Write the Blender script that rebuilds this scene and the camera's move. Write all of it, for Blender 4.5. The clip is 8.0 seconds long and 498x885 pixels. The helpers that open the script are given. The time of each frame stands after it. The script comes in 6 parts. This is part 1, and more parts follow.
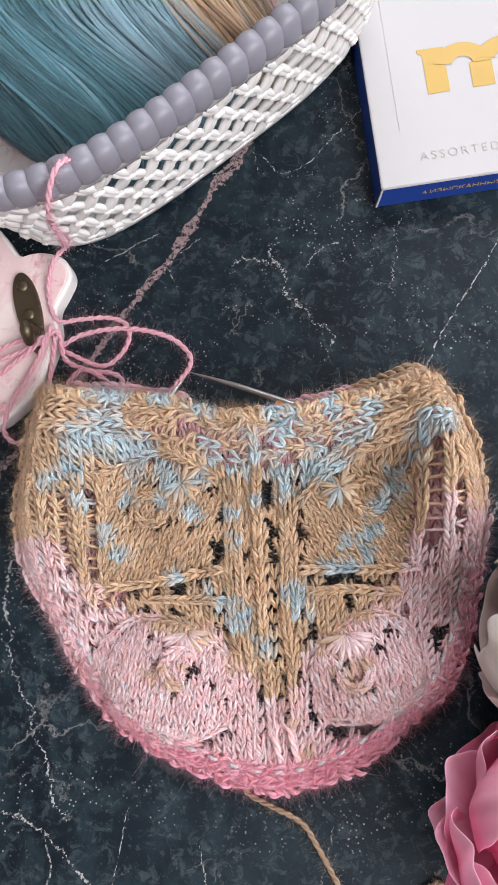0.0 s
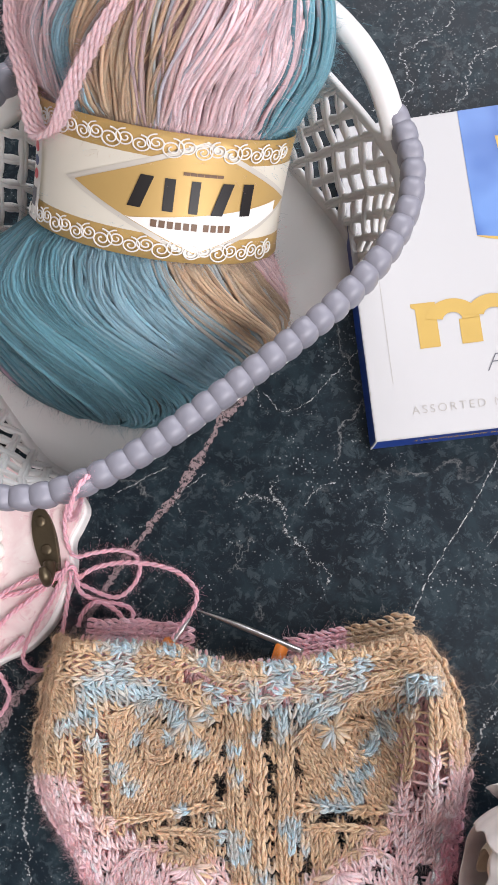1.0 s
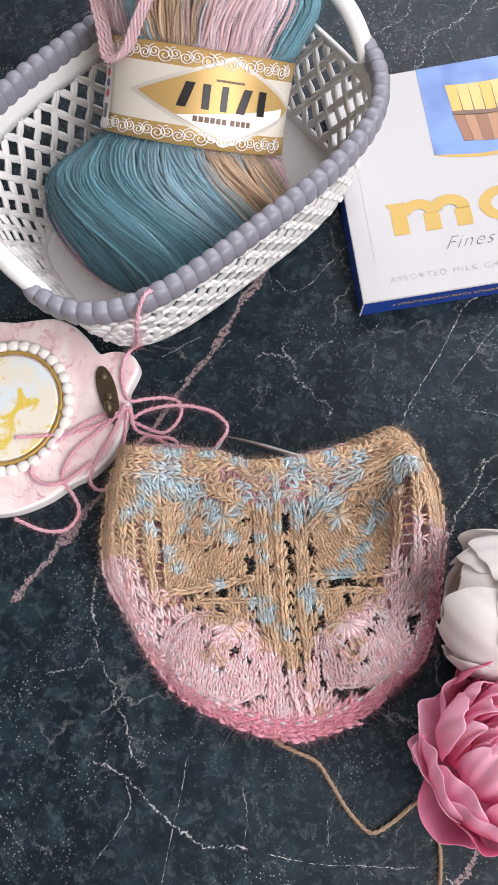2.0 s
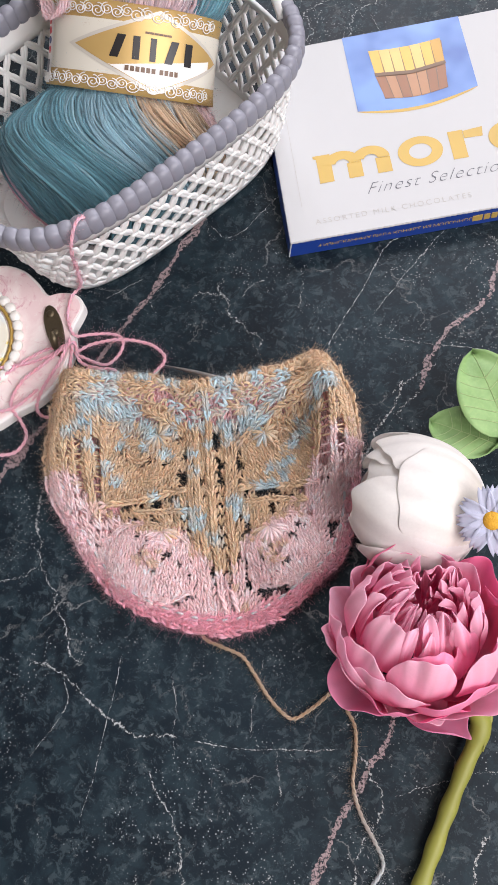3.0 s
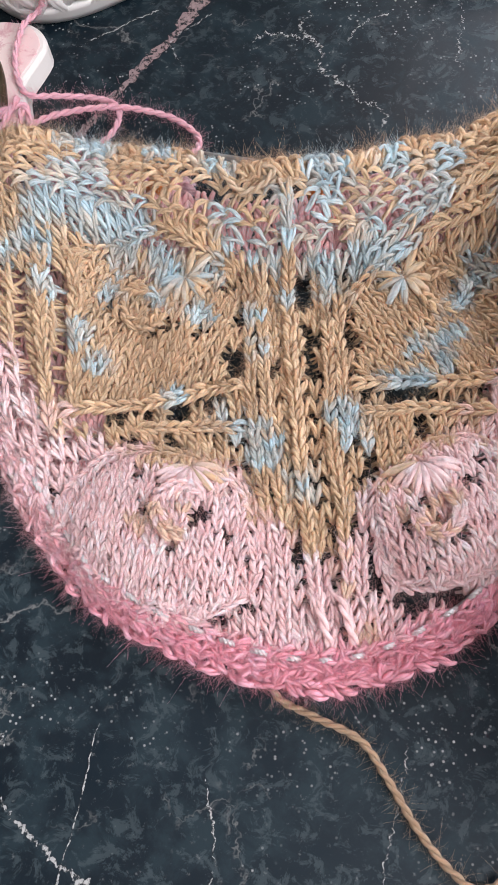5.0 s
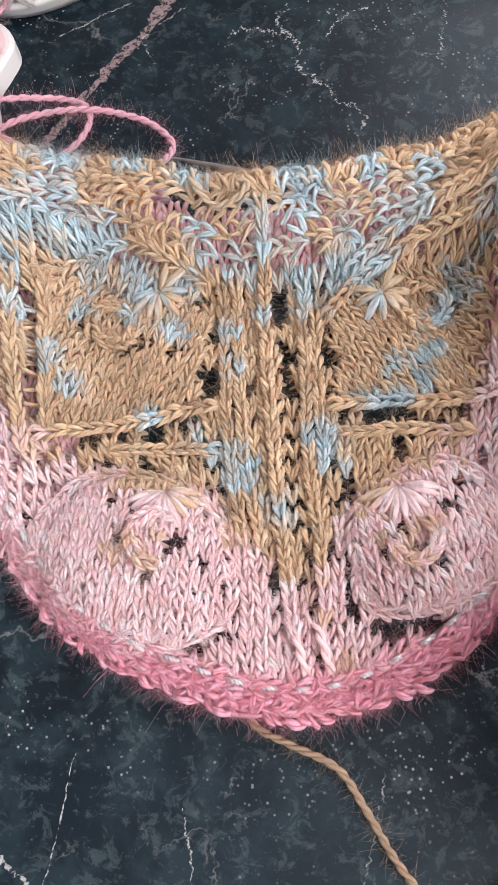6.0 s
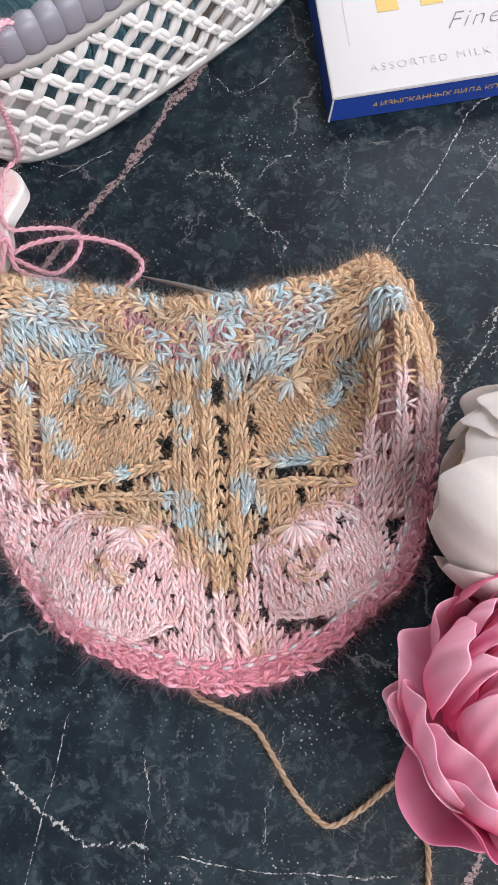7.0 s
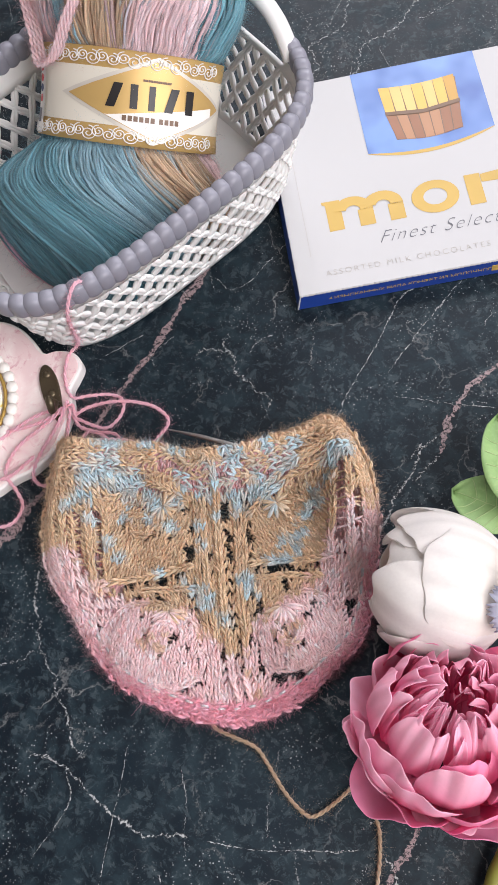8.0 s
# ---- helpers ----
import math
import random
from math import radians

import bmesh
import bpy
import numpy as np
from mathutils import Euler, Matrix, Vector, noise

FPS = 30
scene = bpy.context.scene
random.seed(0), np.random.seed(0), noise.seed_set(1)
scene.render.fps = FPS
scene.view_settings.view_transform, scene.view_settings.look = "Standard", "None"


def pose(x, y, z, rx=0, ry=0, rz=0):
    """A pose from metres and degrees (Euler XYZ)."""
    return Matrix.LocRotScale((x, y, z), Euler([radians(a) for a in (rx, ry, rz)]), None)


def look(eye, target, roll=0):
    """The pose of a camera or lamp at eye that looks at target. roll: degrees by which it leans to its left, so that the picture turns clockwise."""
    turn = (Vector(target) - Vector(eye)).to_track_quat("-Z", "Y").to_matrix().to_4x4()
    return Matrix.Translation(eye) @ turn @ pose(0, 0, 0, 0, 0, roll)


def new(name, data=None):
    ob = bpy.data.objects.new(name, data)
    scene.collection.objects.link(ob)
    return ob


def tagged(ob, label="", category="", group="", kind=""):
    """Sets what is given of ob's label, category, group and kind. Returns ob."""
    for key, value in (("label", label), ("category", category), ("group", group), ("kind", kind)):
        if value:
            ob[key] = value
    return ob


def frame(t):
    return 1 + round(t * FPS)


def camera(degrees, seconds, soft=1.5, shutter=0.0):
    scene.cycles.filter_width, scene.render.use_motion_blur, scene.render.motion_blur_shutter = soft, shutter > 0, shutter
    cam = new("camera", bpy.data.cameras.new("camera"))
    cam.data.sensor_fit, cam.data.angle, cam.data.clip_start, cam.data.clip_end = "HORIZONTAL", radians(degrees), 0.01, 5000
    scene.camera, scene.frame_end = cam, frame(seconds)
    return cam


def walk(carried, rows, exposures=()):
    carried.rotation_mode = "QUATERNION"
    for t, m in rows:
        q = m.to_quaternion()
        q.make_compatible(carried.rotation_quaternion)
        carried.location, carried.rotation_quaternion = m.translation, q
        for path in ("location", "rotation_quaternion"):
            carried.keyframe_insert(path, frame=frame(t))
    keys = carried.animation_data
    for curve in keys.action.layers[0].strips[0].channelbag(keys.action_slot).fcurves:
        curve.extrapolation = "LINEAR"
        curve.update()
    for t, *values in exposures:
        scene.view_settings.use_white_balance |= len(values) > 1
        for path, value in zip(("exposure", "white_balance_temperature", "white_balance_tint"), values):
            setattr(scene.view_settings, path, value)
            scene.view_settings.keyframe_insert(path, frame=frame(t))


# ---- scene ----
cam = camera(31.60, 8.0)
PATH = [
    (0, (0.05307, 0.06650, 0.33996), (-0.01077, 0.16536, -0.14599), -26.82),
    (0.5, (0.05669, 0.11707, 0.35030), (-0.00435, 0.20426, -0.13824), -28.69),
    (1, (0.04404, 0.16626, 0.38836), (-0.01748, 0.25521, -0.09980), -28.07),
    (1.5, (0.05641, 0.10888, 0.43125), (-0.00819, 0.22056, -0.05182), -24.07),
    (1.7, (0.05267, 0.06724, 0.44553), (-0.01198, 0.20061, -0.03199), -20.39),
    (2.8, (0.09675, -0.04862, 0.47177), (0.02907, 0.11147, 0.00295), -18.68),
    (3, (0.10638, -0.05370, 0.46606), (0.03637, 0.11682, 0.00128), -18.11),
    (3.5, (0.09365, -0.03953, 0.40049), (0.02550, 0.15179, -0.05641), -14.65),
    (4, (0.05953, -0.04032, 0.34226), (-0.00064, 0.17101, -0.10687), -9.88),
    (4.5, (0.04652, -0.02520, 0.26346), (-0.01335, 0.16306, -0.19586), -11.36),
    (4.7, (0.04148, -0.01775, 0.23700), (-0.01762, 0.15956, -0.22675), -12.20),
    (5.8, (0.02900, 0.00761, 0.21698), (-0.02014, 0.15657, -0.25778), -12.57),
    (6, (0.03800, 0.00935, 0.22568), (-0.01305, 0.15332, -0.25041), -13.91),
    (6.5, (0.06425, 0.01216, 0.25819), (0.00496, 0.14508, -0.22016), -18.41),
    (7, (0.07106, 0.00357, 0.31339), (0.01152, 0.14643, -0.16205), -17.10),
    (7.5, (0.08156, -0.00509, 0.38832), (0.01666, 0.15099, -0.08224), -17.89),
    (8, (0.09472, -0.00897, 0.45256), (0.02556, 0.16133, -0.01243), -18.68),
]
walk(cam, [(t, look(eye, target, roll)) for t, eye, target, roll in PATH], ((0, 0.73), (1.0, 0.78), (3.0, 0.72), (4.5, 0.76), (6.2, 0.86), (7.2, 0.78), (8.0, 0.72)))

# ---------------------------------------------------------------- light
world = bpy.data.worlds.new("world")
scene.world = world
world.use_nodes = True
wt = world.node_tree
sky = wt.nodes.new("ShaderNodeTexSky")
sky.sky_type = 'NISHITA'
sky.sun_disc = False
sky.sun_elevation, sky.sun_rotation = radians(40), radians(60)
wt.links.new(sky.outputs[0], wt.nodes["Background"].inputs[0])
wt.nodes["Background"].inputs[1].default_value = 0.12


def window_light(name, m, w, h, watts, colour):
    lamp = bpy.data.lights.new(name, 'AREA')
    lamp.shape, lamp.size, lamp.size_y, lamp.energy, lamp.color = 'RECTANGLE', w, h, watts, colour
    ob = new(name, lamp)
    ob.matrix_world = m
    return ob


# daylight through the two window openings (see the walls below)
window_light("daylight_north", look((0.32, 1.72, 1.32), (0.05, 0.2, 0.0)), 1.25, 0.9, 18, (0.97, 0.95, 1.0))
window_light("daylight_east", look((1.02, -0.45, 1.20), (0.03, 0.15, 0.05)), 1.5, 1.25, 27, (1.0, 0.955, 0.975))


# ---------------------------------------------------------------- materials
def material(name):
    m = bpy.data.materials.new(name)
    m.use_nodes = True
    t = m.node_tree
    return m, t, t.nodes["Principled BSDF"]


def node(t, kind, **inputs):
    n = t.nodes.new(kind)
    for key, value in inputs.items():
        n.inputs[key.replace("_", " ")].default_value = value
    return n


def ramp(t, source, stops):
    r = t.nodes.new("ShaderNodeValToRGB")
    els = r.color_ramp.elements
    while len(els) < len(stops):
        els.new(0.5)
    for e, (pos, c) in zip(els, stops):
        e.position = pos
        e.color = (c, c, c, 1) if isinstance(c, (int, float)) else (*c, 1)
    t.links.new(source, r.inputs[0])
    return r.outputs[0]


def mixed(t, fac, a, b, how='MIX'):
    n = t.nodes.new("ShaderNodeMix")
    n.data_type, n.blend_type = 'RGBA', how
    for sock, v in ((n.inputs[0], fac), (n.inputs[6], a), (n.inputs[7], b)):
        if hasattr(v, "is_output"):
            t.links.new(v, sock)
        elif isinstance(v, (int, float)):
            sock.default_value = v
        else:
            sock.default_value = (*v, 1)
    return n.outputs[2]


def noisy(t, scale, detail=4.0, rough=0.55, distort=0.0, where=None):
    n = node(t, "ShaderNodeTexNoise", Scale=scale, Detail=detail, Roughness=rough, Distortion=distort)
    if where is None:
        c = t.nodes.new("ShaderNodeTexCoord")
        where = c.outputs["Object"]
    t.links.new(where, n.inputs["Vector"])
    return n.outputs["Fac"]


def bumped(t, bsdf, height, strength, distance):
    b = node(t, "ShaderNodeBump", Strength=strength, Distance=distance)
    t.links.new(height, b.inputs["Height"])
    t.links.new(b.outputs[0], bsdf.inputs["Normal"])


def plain(name, colour, rough=0.5, metal=0.0, vary=0.08, scale=60.0, bump=0.15, depth=0.0003, spec=0.5, sheen=0.0, through_light=0.0):
    """One surface with slight variation of tone at two scales and fine relief."""
    m, t, b = material(name)
    big, fine = noisy(t, scale * 0.2, 3), noisy(t, scale * 4, 5)
    dark = tuple(c * (1 - vary * 2) for c in colour)
    light = tuple(min(1, c * (1 + vary)) for c in colour)
    tone = mixed(t, ramp(t, big, [(0.3, 0.0), (0.7, 1.0)]), dark, light)
    tone = mixed(t, 0.25, tone, mixed(t, fine, dark, light))
    t.links.new(tone, b.inputs["Base Color"])
    b.inputs["Roughness"].default_value = rough
    b.inputs["Metallic"].default_value = metal
    b.inputs["Specular IOR Level"].default_value = spec
    b.inputs["Sheen Weight"].default_value = sheen
    if through_light:
        b.inputs["Subsurface Weight"].default_value = through_light
        b.inputs["Subsurface Radius"].default_value = (0.004, 0.003, 0.003)
    if bump:
        bumped(t, b, fine, bump, depth)
    return m


def yarn_material(name, sheen=0.12):
    """Brushed wool: the strand's own dyed colour from the mesh, with fibre streaks."""
    m, t, b = material(name)
    a = t.nodes.new("ShaderNodeAttribute")
    a.attribute_name = "dye"
    fine, mid = noisy(t, 2600, 3, 0.7), noisy(t, 420, 3, 0.6)
    tone = mixed(t, ramp(t, mid, [(0.25, 0.0), (0.75, 1.0)]), (0.88, 0.86, 0.85), (1.15, 1.15, 1.15))
    streak = ramp(t, noisy(t, 1150, 4, 0.75, 1.0), [(0.32, 0.0), (0.68, 1.0)])
    tone = mixed(t, 0.5, tone, mixed(t, streak, (0.72, 0.69, 0.67), (1.35, 1.35, 1.35)))
    tone = mixed(t, 0.3, tone, mixed(t, fine, (0.5, 0.5, 0.5), (1.45, 1.45, 1.45)))
    t.links.new(mixed(t, 1.0, a.outputs["Color"], tone, 'MULTIPLY'), b.inputs["Base Color"])
    b.inputs["Roughness"].default_value = 0.9
    b.inputs["Specular IOR Level"].default_value = 0.15
    b.inputs["Sheen Weight"].default_value = sheen
    b.inputs["Sheen Roughness"].default_value = 0.6
    b.inputs["Subsurface Weight"].default_value = 0.55
    b.inputs["Subsurface Radius"].default_value = (0.0022, 0.0016, 0.0014)
    b.inputs["Subsurface Scale"].default_value = 1.0
    bumped(t, b, streak, 0.4, 0.0006)
    return m


def marble_material():
    m, t, b = material("dark_marble")
    c = t.nodes.new("ShaderNodeTexCoord").outputs["Object"]
    cloud, mottle, grain = noisy(t, 9, 5, 0.6, 0.4, c), noisy(t, 75, 6, 0.68, 0.3, c), noisy(t, 520, 4, 0.7, 0, c)
    base = mixed(t, ramp(t, cloud, [(0.3, 0.0), (0.7, 1.0)]), (0.0014, 0.0046, 0.0088), (0.0046, 0.0122, 0.0190))
    blot = noisy(t, 190, 6, 0.75, 0.6, c)
    base = mixed(t, ramp(t, mottle, [(0.47, 0.0), (0.60, 0.75)]), base, (0.011, 0.024, 0.032))
    base = mixed(t, ramp(t, blot, [(0.53, 0.0), (0.59, 0.55)]), base, (0.043, 0.062, 0.071))
    base = mixed(t, ramp(t, grain, [(0.62, 0.0), (0.72, 0.6)]), base, (0.12, 0.13, 0.135))
    # pale flecks in patches
    v = node(t, "ShaderNodeTexVoronoi", Scale=520.0, Randomness=1.0)
    t.links.new(c, v.inputs["Vector"])
    patch = ramp(t, noisy(t, 26, 4, 0.6, 0, c), [(0.47, 0.0), (0.60, 1.0)])
    fleck = mixed(t, 1.0, ramp(t, v.outputs["Distance"], [(0.1, 1.0), (0.22, 0.0)]), patch, 'MULTIPLY')
    base = mixed(t, fleck, base, (0.34, 0.35, 0.35))
    # a net of hairline cracks, broken up by patches
    warp = t.nodes.new("ShaderNodeVectorMath")
    warp.operation = 'ADD'
    wn = node(t, "ShaderNodeTexNoise", Scale=22.0, Detail=6.0, Roughness=0.65)
    t.links.new(c, wn.inputs["Vector"])
    half = t.nodes.new("ShaderNodeVectorMath")
    half.operation = 'SCALE'
    half.inputs["Scale"].default_value = 0.05
    t.links.new(wn.outputs["Color"], half.inputs[0])
    t.links.new(c, warp.inputs[0])
    t.links.new(half.outputs[0], warp.inputs[1])
    for scale, wide, thresh, tint in ((9.0, 0.006, 0.5, (0.16, 0.165, 0.165)), (23.0, 0.010, 0.54, (0.11, 0.115, 0.115))):
        e = node(t, "ShaderNodeTexVoronoi", Scale=scale)
        e.feature = 'DISTANCE_TO_EDGE'
        t.links.new(warp.outputs[0], e.inputs["Vector"])
        line = ramp(t, e.outputs["Distance"], [(0.0, 1.0), (wide, 0.0)])
        some = ramp(t, noisy(t, scale * 1.7, 5, 0.7, 0, c), [(thresh, 0.0), (thresh + 0.1, 1.0)])
        base = mixed(t, mixed(t, 1.0, line, some, 'MULTIPLY'), base, tint)
    t.links.new(base, b.inputs["Base Color"])
    rough = ramp(t, mottle, [(0.3, 0.40), (0.7, 0.60)])
    t.links.new(rough, b.inputs["Roughness"])
    b.inputs["Specular IOR Level"].default_value = 0.25
    bumped(t, b, mottle, 0.12, 0.0006)
    return m


def vein_material(name, colour, broken):
    """Mineral vein in the slab: pale crystals that thin out to the dark ground."""
    m, t, b = material(name)
    c = t.nodes.new("ShaderNodeTexCoord").outputs["Object"]
    n = noisy(t, 900, 5, 0.75, 0, c)
    t.links.new(mixed(t, n, tuple(x * 0.45 for x in colour), tuple(min(1, x * 1.5) for x in colour)), b.inputs["Base Color"])
    b.inputs["Roughness"].default_value = 0.5
    t.links.new(ramp(t, noisy(t, 600, 5, 0.75, 0, c), [(broken, 0.0), (broken + 0.12, 1.0)]), b.inputs["Alpha"])
    return m


MARBLE = marble_material()
VEIN_WHITE = vein_material("white_vein", (0.34, 0.35, 0.35), 0.44)
VEIN_PINK = vein_material("rose_vein", (0.25, 0.185, 0.19), 0.40)
WALL_PAINT = plain("wall_paint", (0.42, 0.40, 0.39), 0.85, scale=4, depth=0.001)
CEIL_PAINT = plain("ceiling_paint", (0.55, 0.54, 0.55), 0.9, scale=4, depth=0.001)
FLOOR_WOOD = plain("floor_wood", (0.3, 0.2, 0.12), 0.5, vary=0.2, scale=10)
WHITE_PLASTIC = plain("white_plastic", (0.72, 0.715, 0.70), 0.42, vary=0.03, scale=40, bump=0.05, through_light=0.15)
GREY_PLASTIC = plain("grey_plastic", (0.23, 0.23, 0.27), 0.42, vary=0.06, scale=60, bump=0.06)
WOOL = yarn_material("brushed_wool")
WOOL_CORE = yarn_material("wool_core", 0.1)
CARD_WHITE = plain("white_card", (0.49, 0.49, 0.495), 0.6, vary=0.015, scale=20, bump=0.03)
CARD_BLUE = plain("blue_card", (0.012, 0.045, 0.26), 0.32, vary=0.1, scale=30, bump=0.05)
PRINT_GOLD = plain("gold_print", (0.50, 0.335, 0.085), 0.5, 0.1, vary=0.08, scale=60, bump=0.05)
PRINT_GREY = plain("grey_print", (0.13, 0.13, 0.15), 0.5, vary=0.05)
PRINT_PALE = plain("pale_gold_print", (0.43, 0.41, 0.38), 0.45, vary=0.04)
FOIL_GOLD = plain("gold_foil", (0.50, 0.32, 0.08), 0.42, 0.3, vary=0.12, scale=50, bump=0.1)
FOIL_PALE = plain("pale_foil_print", (0.62, 0.45, 0.16), 0.45, 0.1, vary=0.1)
FOIL_DEEP = plain("deep_foil_print", (0.40, 0.23, 0.045), 0.4, 0.2, vary=0.1)
COCOA_PALE = plain("pale_cocoa_print", (0.40, 0.19, 0.085), 0.4, vary=0.12)
COCOA = plain("milk_cocoa", (0.27, 0.105, 0.04), 0.4, vary=0.15, scale=60)
LABEL_GOLD = plain("label_gold", (0.58, 0.385, 0.14), 0.42, 0.35, vary=0.1, scale=25, bump=0.04)
LABEL_CREAM = plain("label_cream", (0.74, 0.70, 0.60), 0.3, 0.15, vary=0.04, scale=25, bump=0.04)
LABEL_SILVER = plain("label_silver", (0.66, 0.62, 0.55), 0.4, 0.3, vary=0.08, scale=25, bump=0.03)
LABEL_WHITE = plain("label_white", (0.76, 0.74, 0.70), 0.45, vary=0.02, scale=25, bump=0.03)
INK = plain("black_ink", (0.012, 0.010, 0.010), 0.4, vary=0.1)
INK_BROWN = plain("brown_ink", (0.16, 0.09, 0.05), 0.45, vary=0.1)
RED_DOT = plain("red_print", (0.6, 0.05, 0.06), 0.4)
NAVY_DOT = plain("navy_print", (0.03, 0.05, 0.16), 0.4)


# ---------------------------------------------------------------- helpers of the builder
def thing(name, at, label, category, group="", kind=""):
    ob = new(name)
    ob.empty_display_size = 0.01
    ob.location = at
    return tagged(ob, label, category, group, kind)


def base_of(parent):
    p, v = parent, Vector((0, 0, 0))
    while p is not None:
        v = v + p.location
        p = p.parent
    return v


def mesh_part(name, verts, faces, mat, parent=None, label="", smooth=True, dye=None, at=None):
    """One mesh object from world points; its own origin is the parent's base, or at."""
    base = np.array(base_of(parent) if parent is not None else Vector(at or (0, 0, 0)))
    me = bpy.data.meshes.new(name)
    me.from_pydata((np.asarray(verts, dtype=float).reshape(-1, 3) - base).tolist(), [], [list(map(int, f)) for f in faces])
    if dye is not None:
        a = me.color_attributes.new("dye", 'FLOAT_COLOR', 'POINT')
        full = np.ones((len(me.vertices), 4), dtype=np.float32)
        full[:, :3] = dye
        a.data.foreach_set("color", full.ravel())
    me.materials.append(mat)
    if smooth:
        me.polygons.foreach_set("use_smooth", [True] * len(me.polygons))
    me.update()
    ob = new(name, me)
    if parent is not None:
        ob.parent = parent
    else:
        ob.location = base
    if label:
        ob["label"] = label
    return ob


def part(name, bm, mat, parent, label="", smooth=True):
    """Links a bmesh in world places as one mesh under a thing or a part."""
    bmesh.ops.translate(bm, verts=bm.verts, vec=-base_of(parent))
    bmesh.ops.recalc_face_normals(bm, faces=bm.faces)
    me = bpy.data.meshes.new(name)
    bm.to_mesh(me)
    bm.free()
    me.materials.append(mat)
    if smooth:
        me.polygons.foreach_set("use_smooth", [True] * len(me.polygons))
    ob = new(name, me)
    ob.parent = parent
    if label:
        ob["label"] = label
    return ob


def tubes(paths, radii, sides=5, up=(0, 0, 1), flat=1.0, caps=True):
    """Swept strands. paths (N, K, 3), radii (N, K) or number. Returns points, faces and strand numbers of the points."""
    paths = np.asarray(paths, dtype=float)
    n, k, _ = paths.shape
    radii = np.broadcast_to(np.asarray(radii, dtype=float), (n, k))
    tan = np.gradient(paths, axis=1)
    tan /= np.linalg.norm(tan, axis=2, keepdims=True) + 1e-12
    upv = np.broadcast_to(np.asarray(up, dtype=float), paths.shape)
    side = np.cross(tan, upv)
    ln = np.linalg.norm(side, axis=2, keepdims=True)
    side = np.where(ln > 1e-4, side / (ln + 1e-12), np.array([1.0, 0, 0]))
    nor = np.cross(side, tan)
    ang = np.arange(sides) * 2 * math.pi / sides
    ring = side[:, :, None, :] * np.cos(ang)[None, None, :, None] + nor[:, :, None, :] * (flat * np.sin(ang))[None, None, :, None]
    verts = (paths[:, :, None, :] + ring * radii[:, :, None, None]).reshape(-1, 3)
    i = np.arange(n)[:, None, None] * k * sides
    j = np.arange(k - 1)[None, :, None] * sides
    s = np.arange(sides)[None, None, :]
    s2 = (s + 1) % sides
    q = np.stack([i + j + s, i + j + s2, i + j + sides + s2, i + j + sides + s], axis=-1).reshape(-1, 4)
    faces = q.tolist()
    if caps:
        for a in range(n):
            faces.append([a * k * sides + b for b in range(sides - 1, -1, -1)])
            faces.append([a * k * sides + (k - 1) * sides + b for b in range(sides)])
    return verts, faces, np.repeat(np.arange(n), k * sides)


def smooth_line(points, count):
    """Catmull-Rom line through the points, evenly spaced."""
    p = np.asarray(points, dtype=float)
    p = np.vstack([2 * p[0] - p[1], p, 2 * p[-1] - p[-2]])
    out = []
    for a in range(1, len(p) - 2):
        for t in np.linspace(0, 1, 24, endpoint=False):
            out.append(0.5 * (2 * p[a] + (p[a + 1] - p[a - 1]) * t + (2 * p[a - 1] - 5 * p[a] + 4 * p[a + 1] - p[a + 2]) * t * t
                              + (3 * p[a] - p[a - 1] - 3 * p[a + 1] + p[a + 2]) * t ** 3))
    out.append(p[-2])
    out = np.array(out)
    d = np.concatenate([[0], np.cumsum(np.linalg.norm(np.diff(out, axis=0), axis=1))])
    s = np.linspace(0, d[-1], count)
    return np.stack([np.interp(s, d, out[:, c]) for c in range(out.shape[1])], axis=1)


def box_bm(x0, y0, z0, x1, y1, z1, bevel=0.0, segments=2):
    bm = bmesh.new()
    bmesh.ops.create_cube(bm, size=1)
    for v in bm.verts:
        v.co = Vector(((x0 + x1) / 2 + v.co.x * (x1 - x0), (y0 + y1) / 2 + v.co.y * (y1 - y0), (z0 + z1) / 2 + v.co.z * (z1 - z0)))
    if bevel:
        bmesh.ops.bevel(bm, geom=list(bm.edges), offset=bevel, segments=segments, affect='EDGES')
    return bm


def ss(a, b, x):
    t = np.clip((np.asarray(x, dtype=float) - a) / (b - a), 0, 1)
    return t * t * (3 - 2 * t)


def wobble(x, y, scale, seed=0.0):
    """Smooth pseudo-random field, about -1 to 1."""
    x, y = np.asarray(x, dtype=float) * scale, np.asarray(y, dtype=float) * scale
    return (np.sin(x * 1.3 + 1.7 * np.sin(y * 0.9 + seed) + seed) + np.sin(y * 1.7 + 1.3 * np.sin(x * 1.1 - seed * 1.3) + 2.1 * seed)
            + np.sin((x + y) * 0.8 + 2.3 * seed)) / 3


def inside(poly, x, y):
    poly = np.asarray(poly, dtype=float)
    x, y = np.asarray(x, dtype=float), np.asarray(y, dtype=float)
    hit = np.zeros(x.shape, dtype=bool)
    for (x0, y0), (x1, y1) in zip(poly, np.roll(poly, -1, axis=0)):
        cross = ((y0 > y) != (y1 > y)) & (x < (x1 - x0) * (y - y0) / (y1 - y0 + 1e-12) + x0)
        hit ^= cross
    return hit


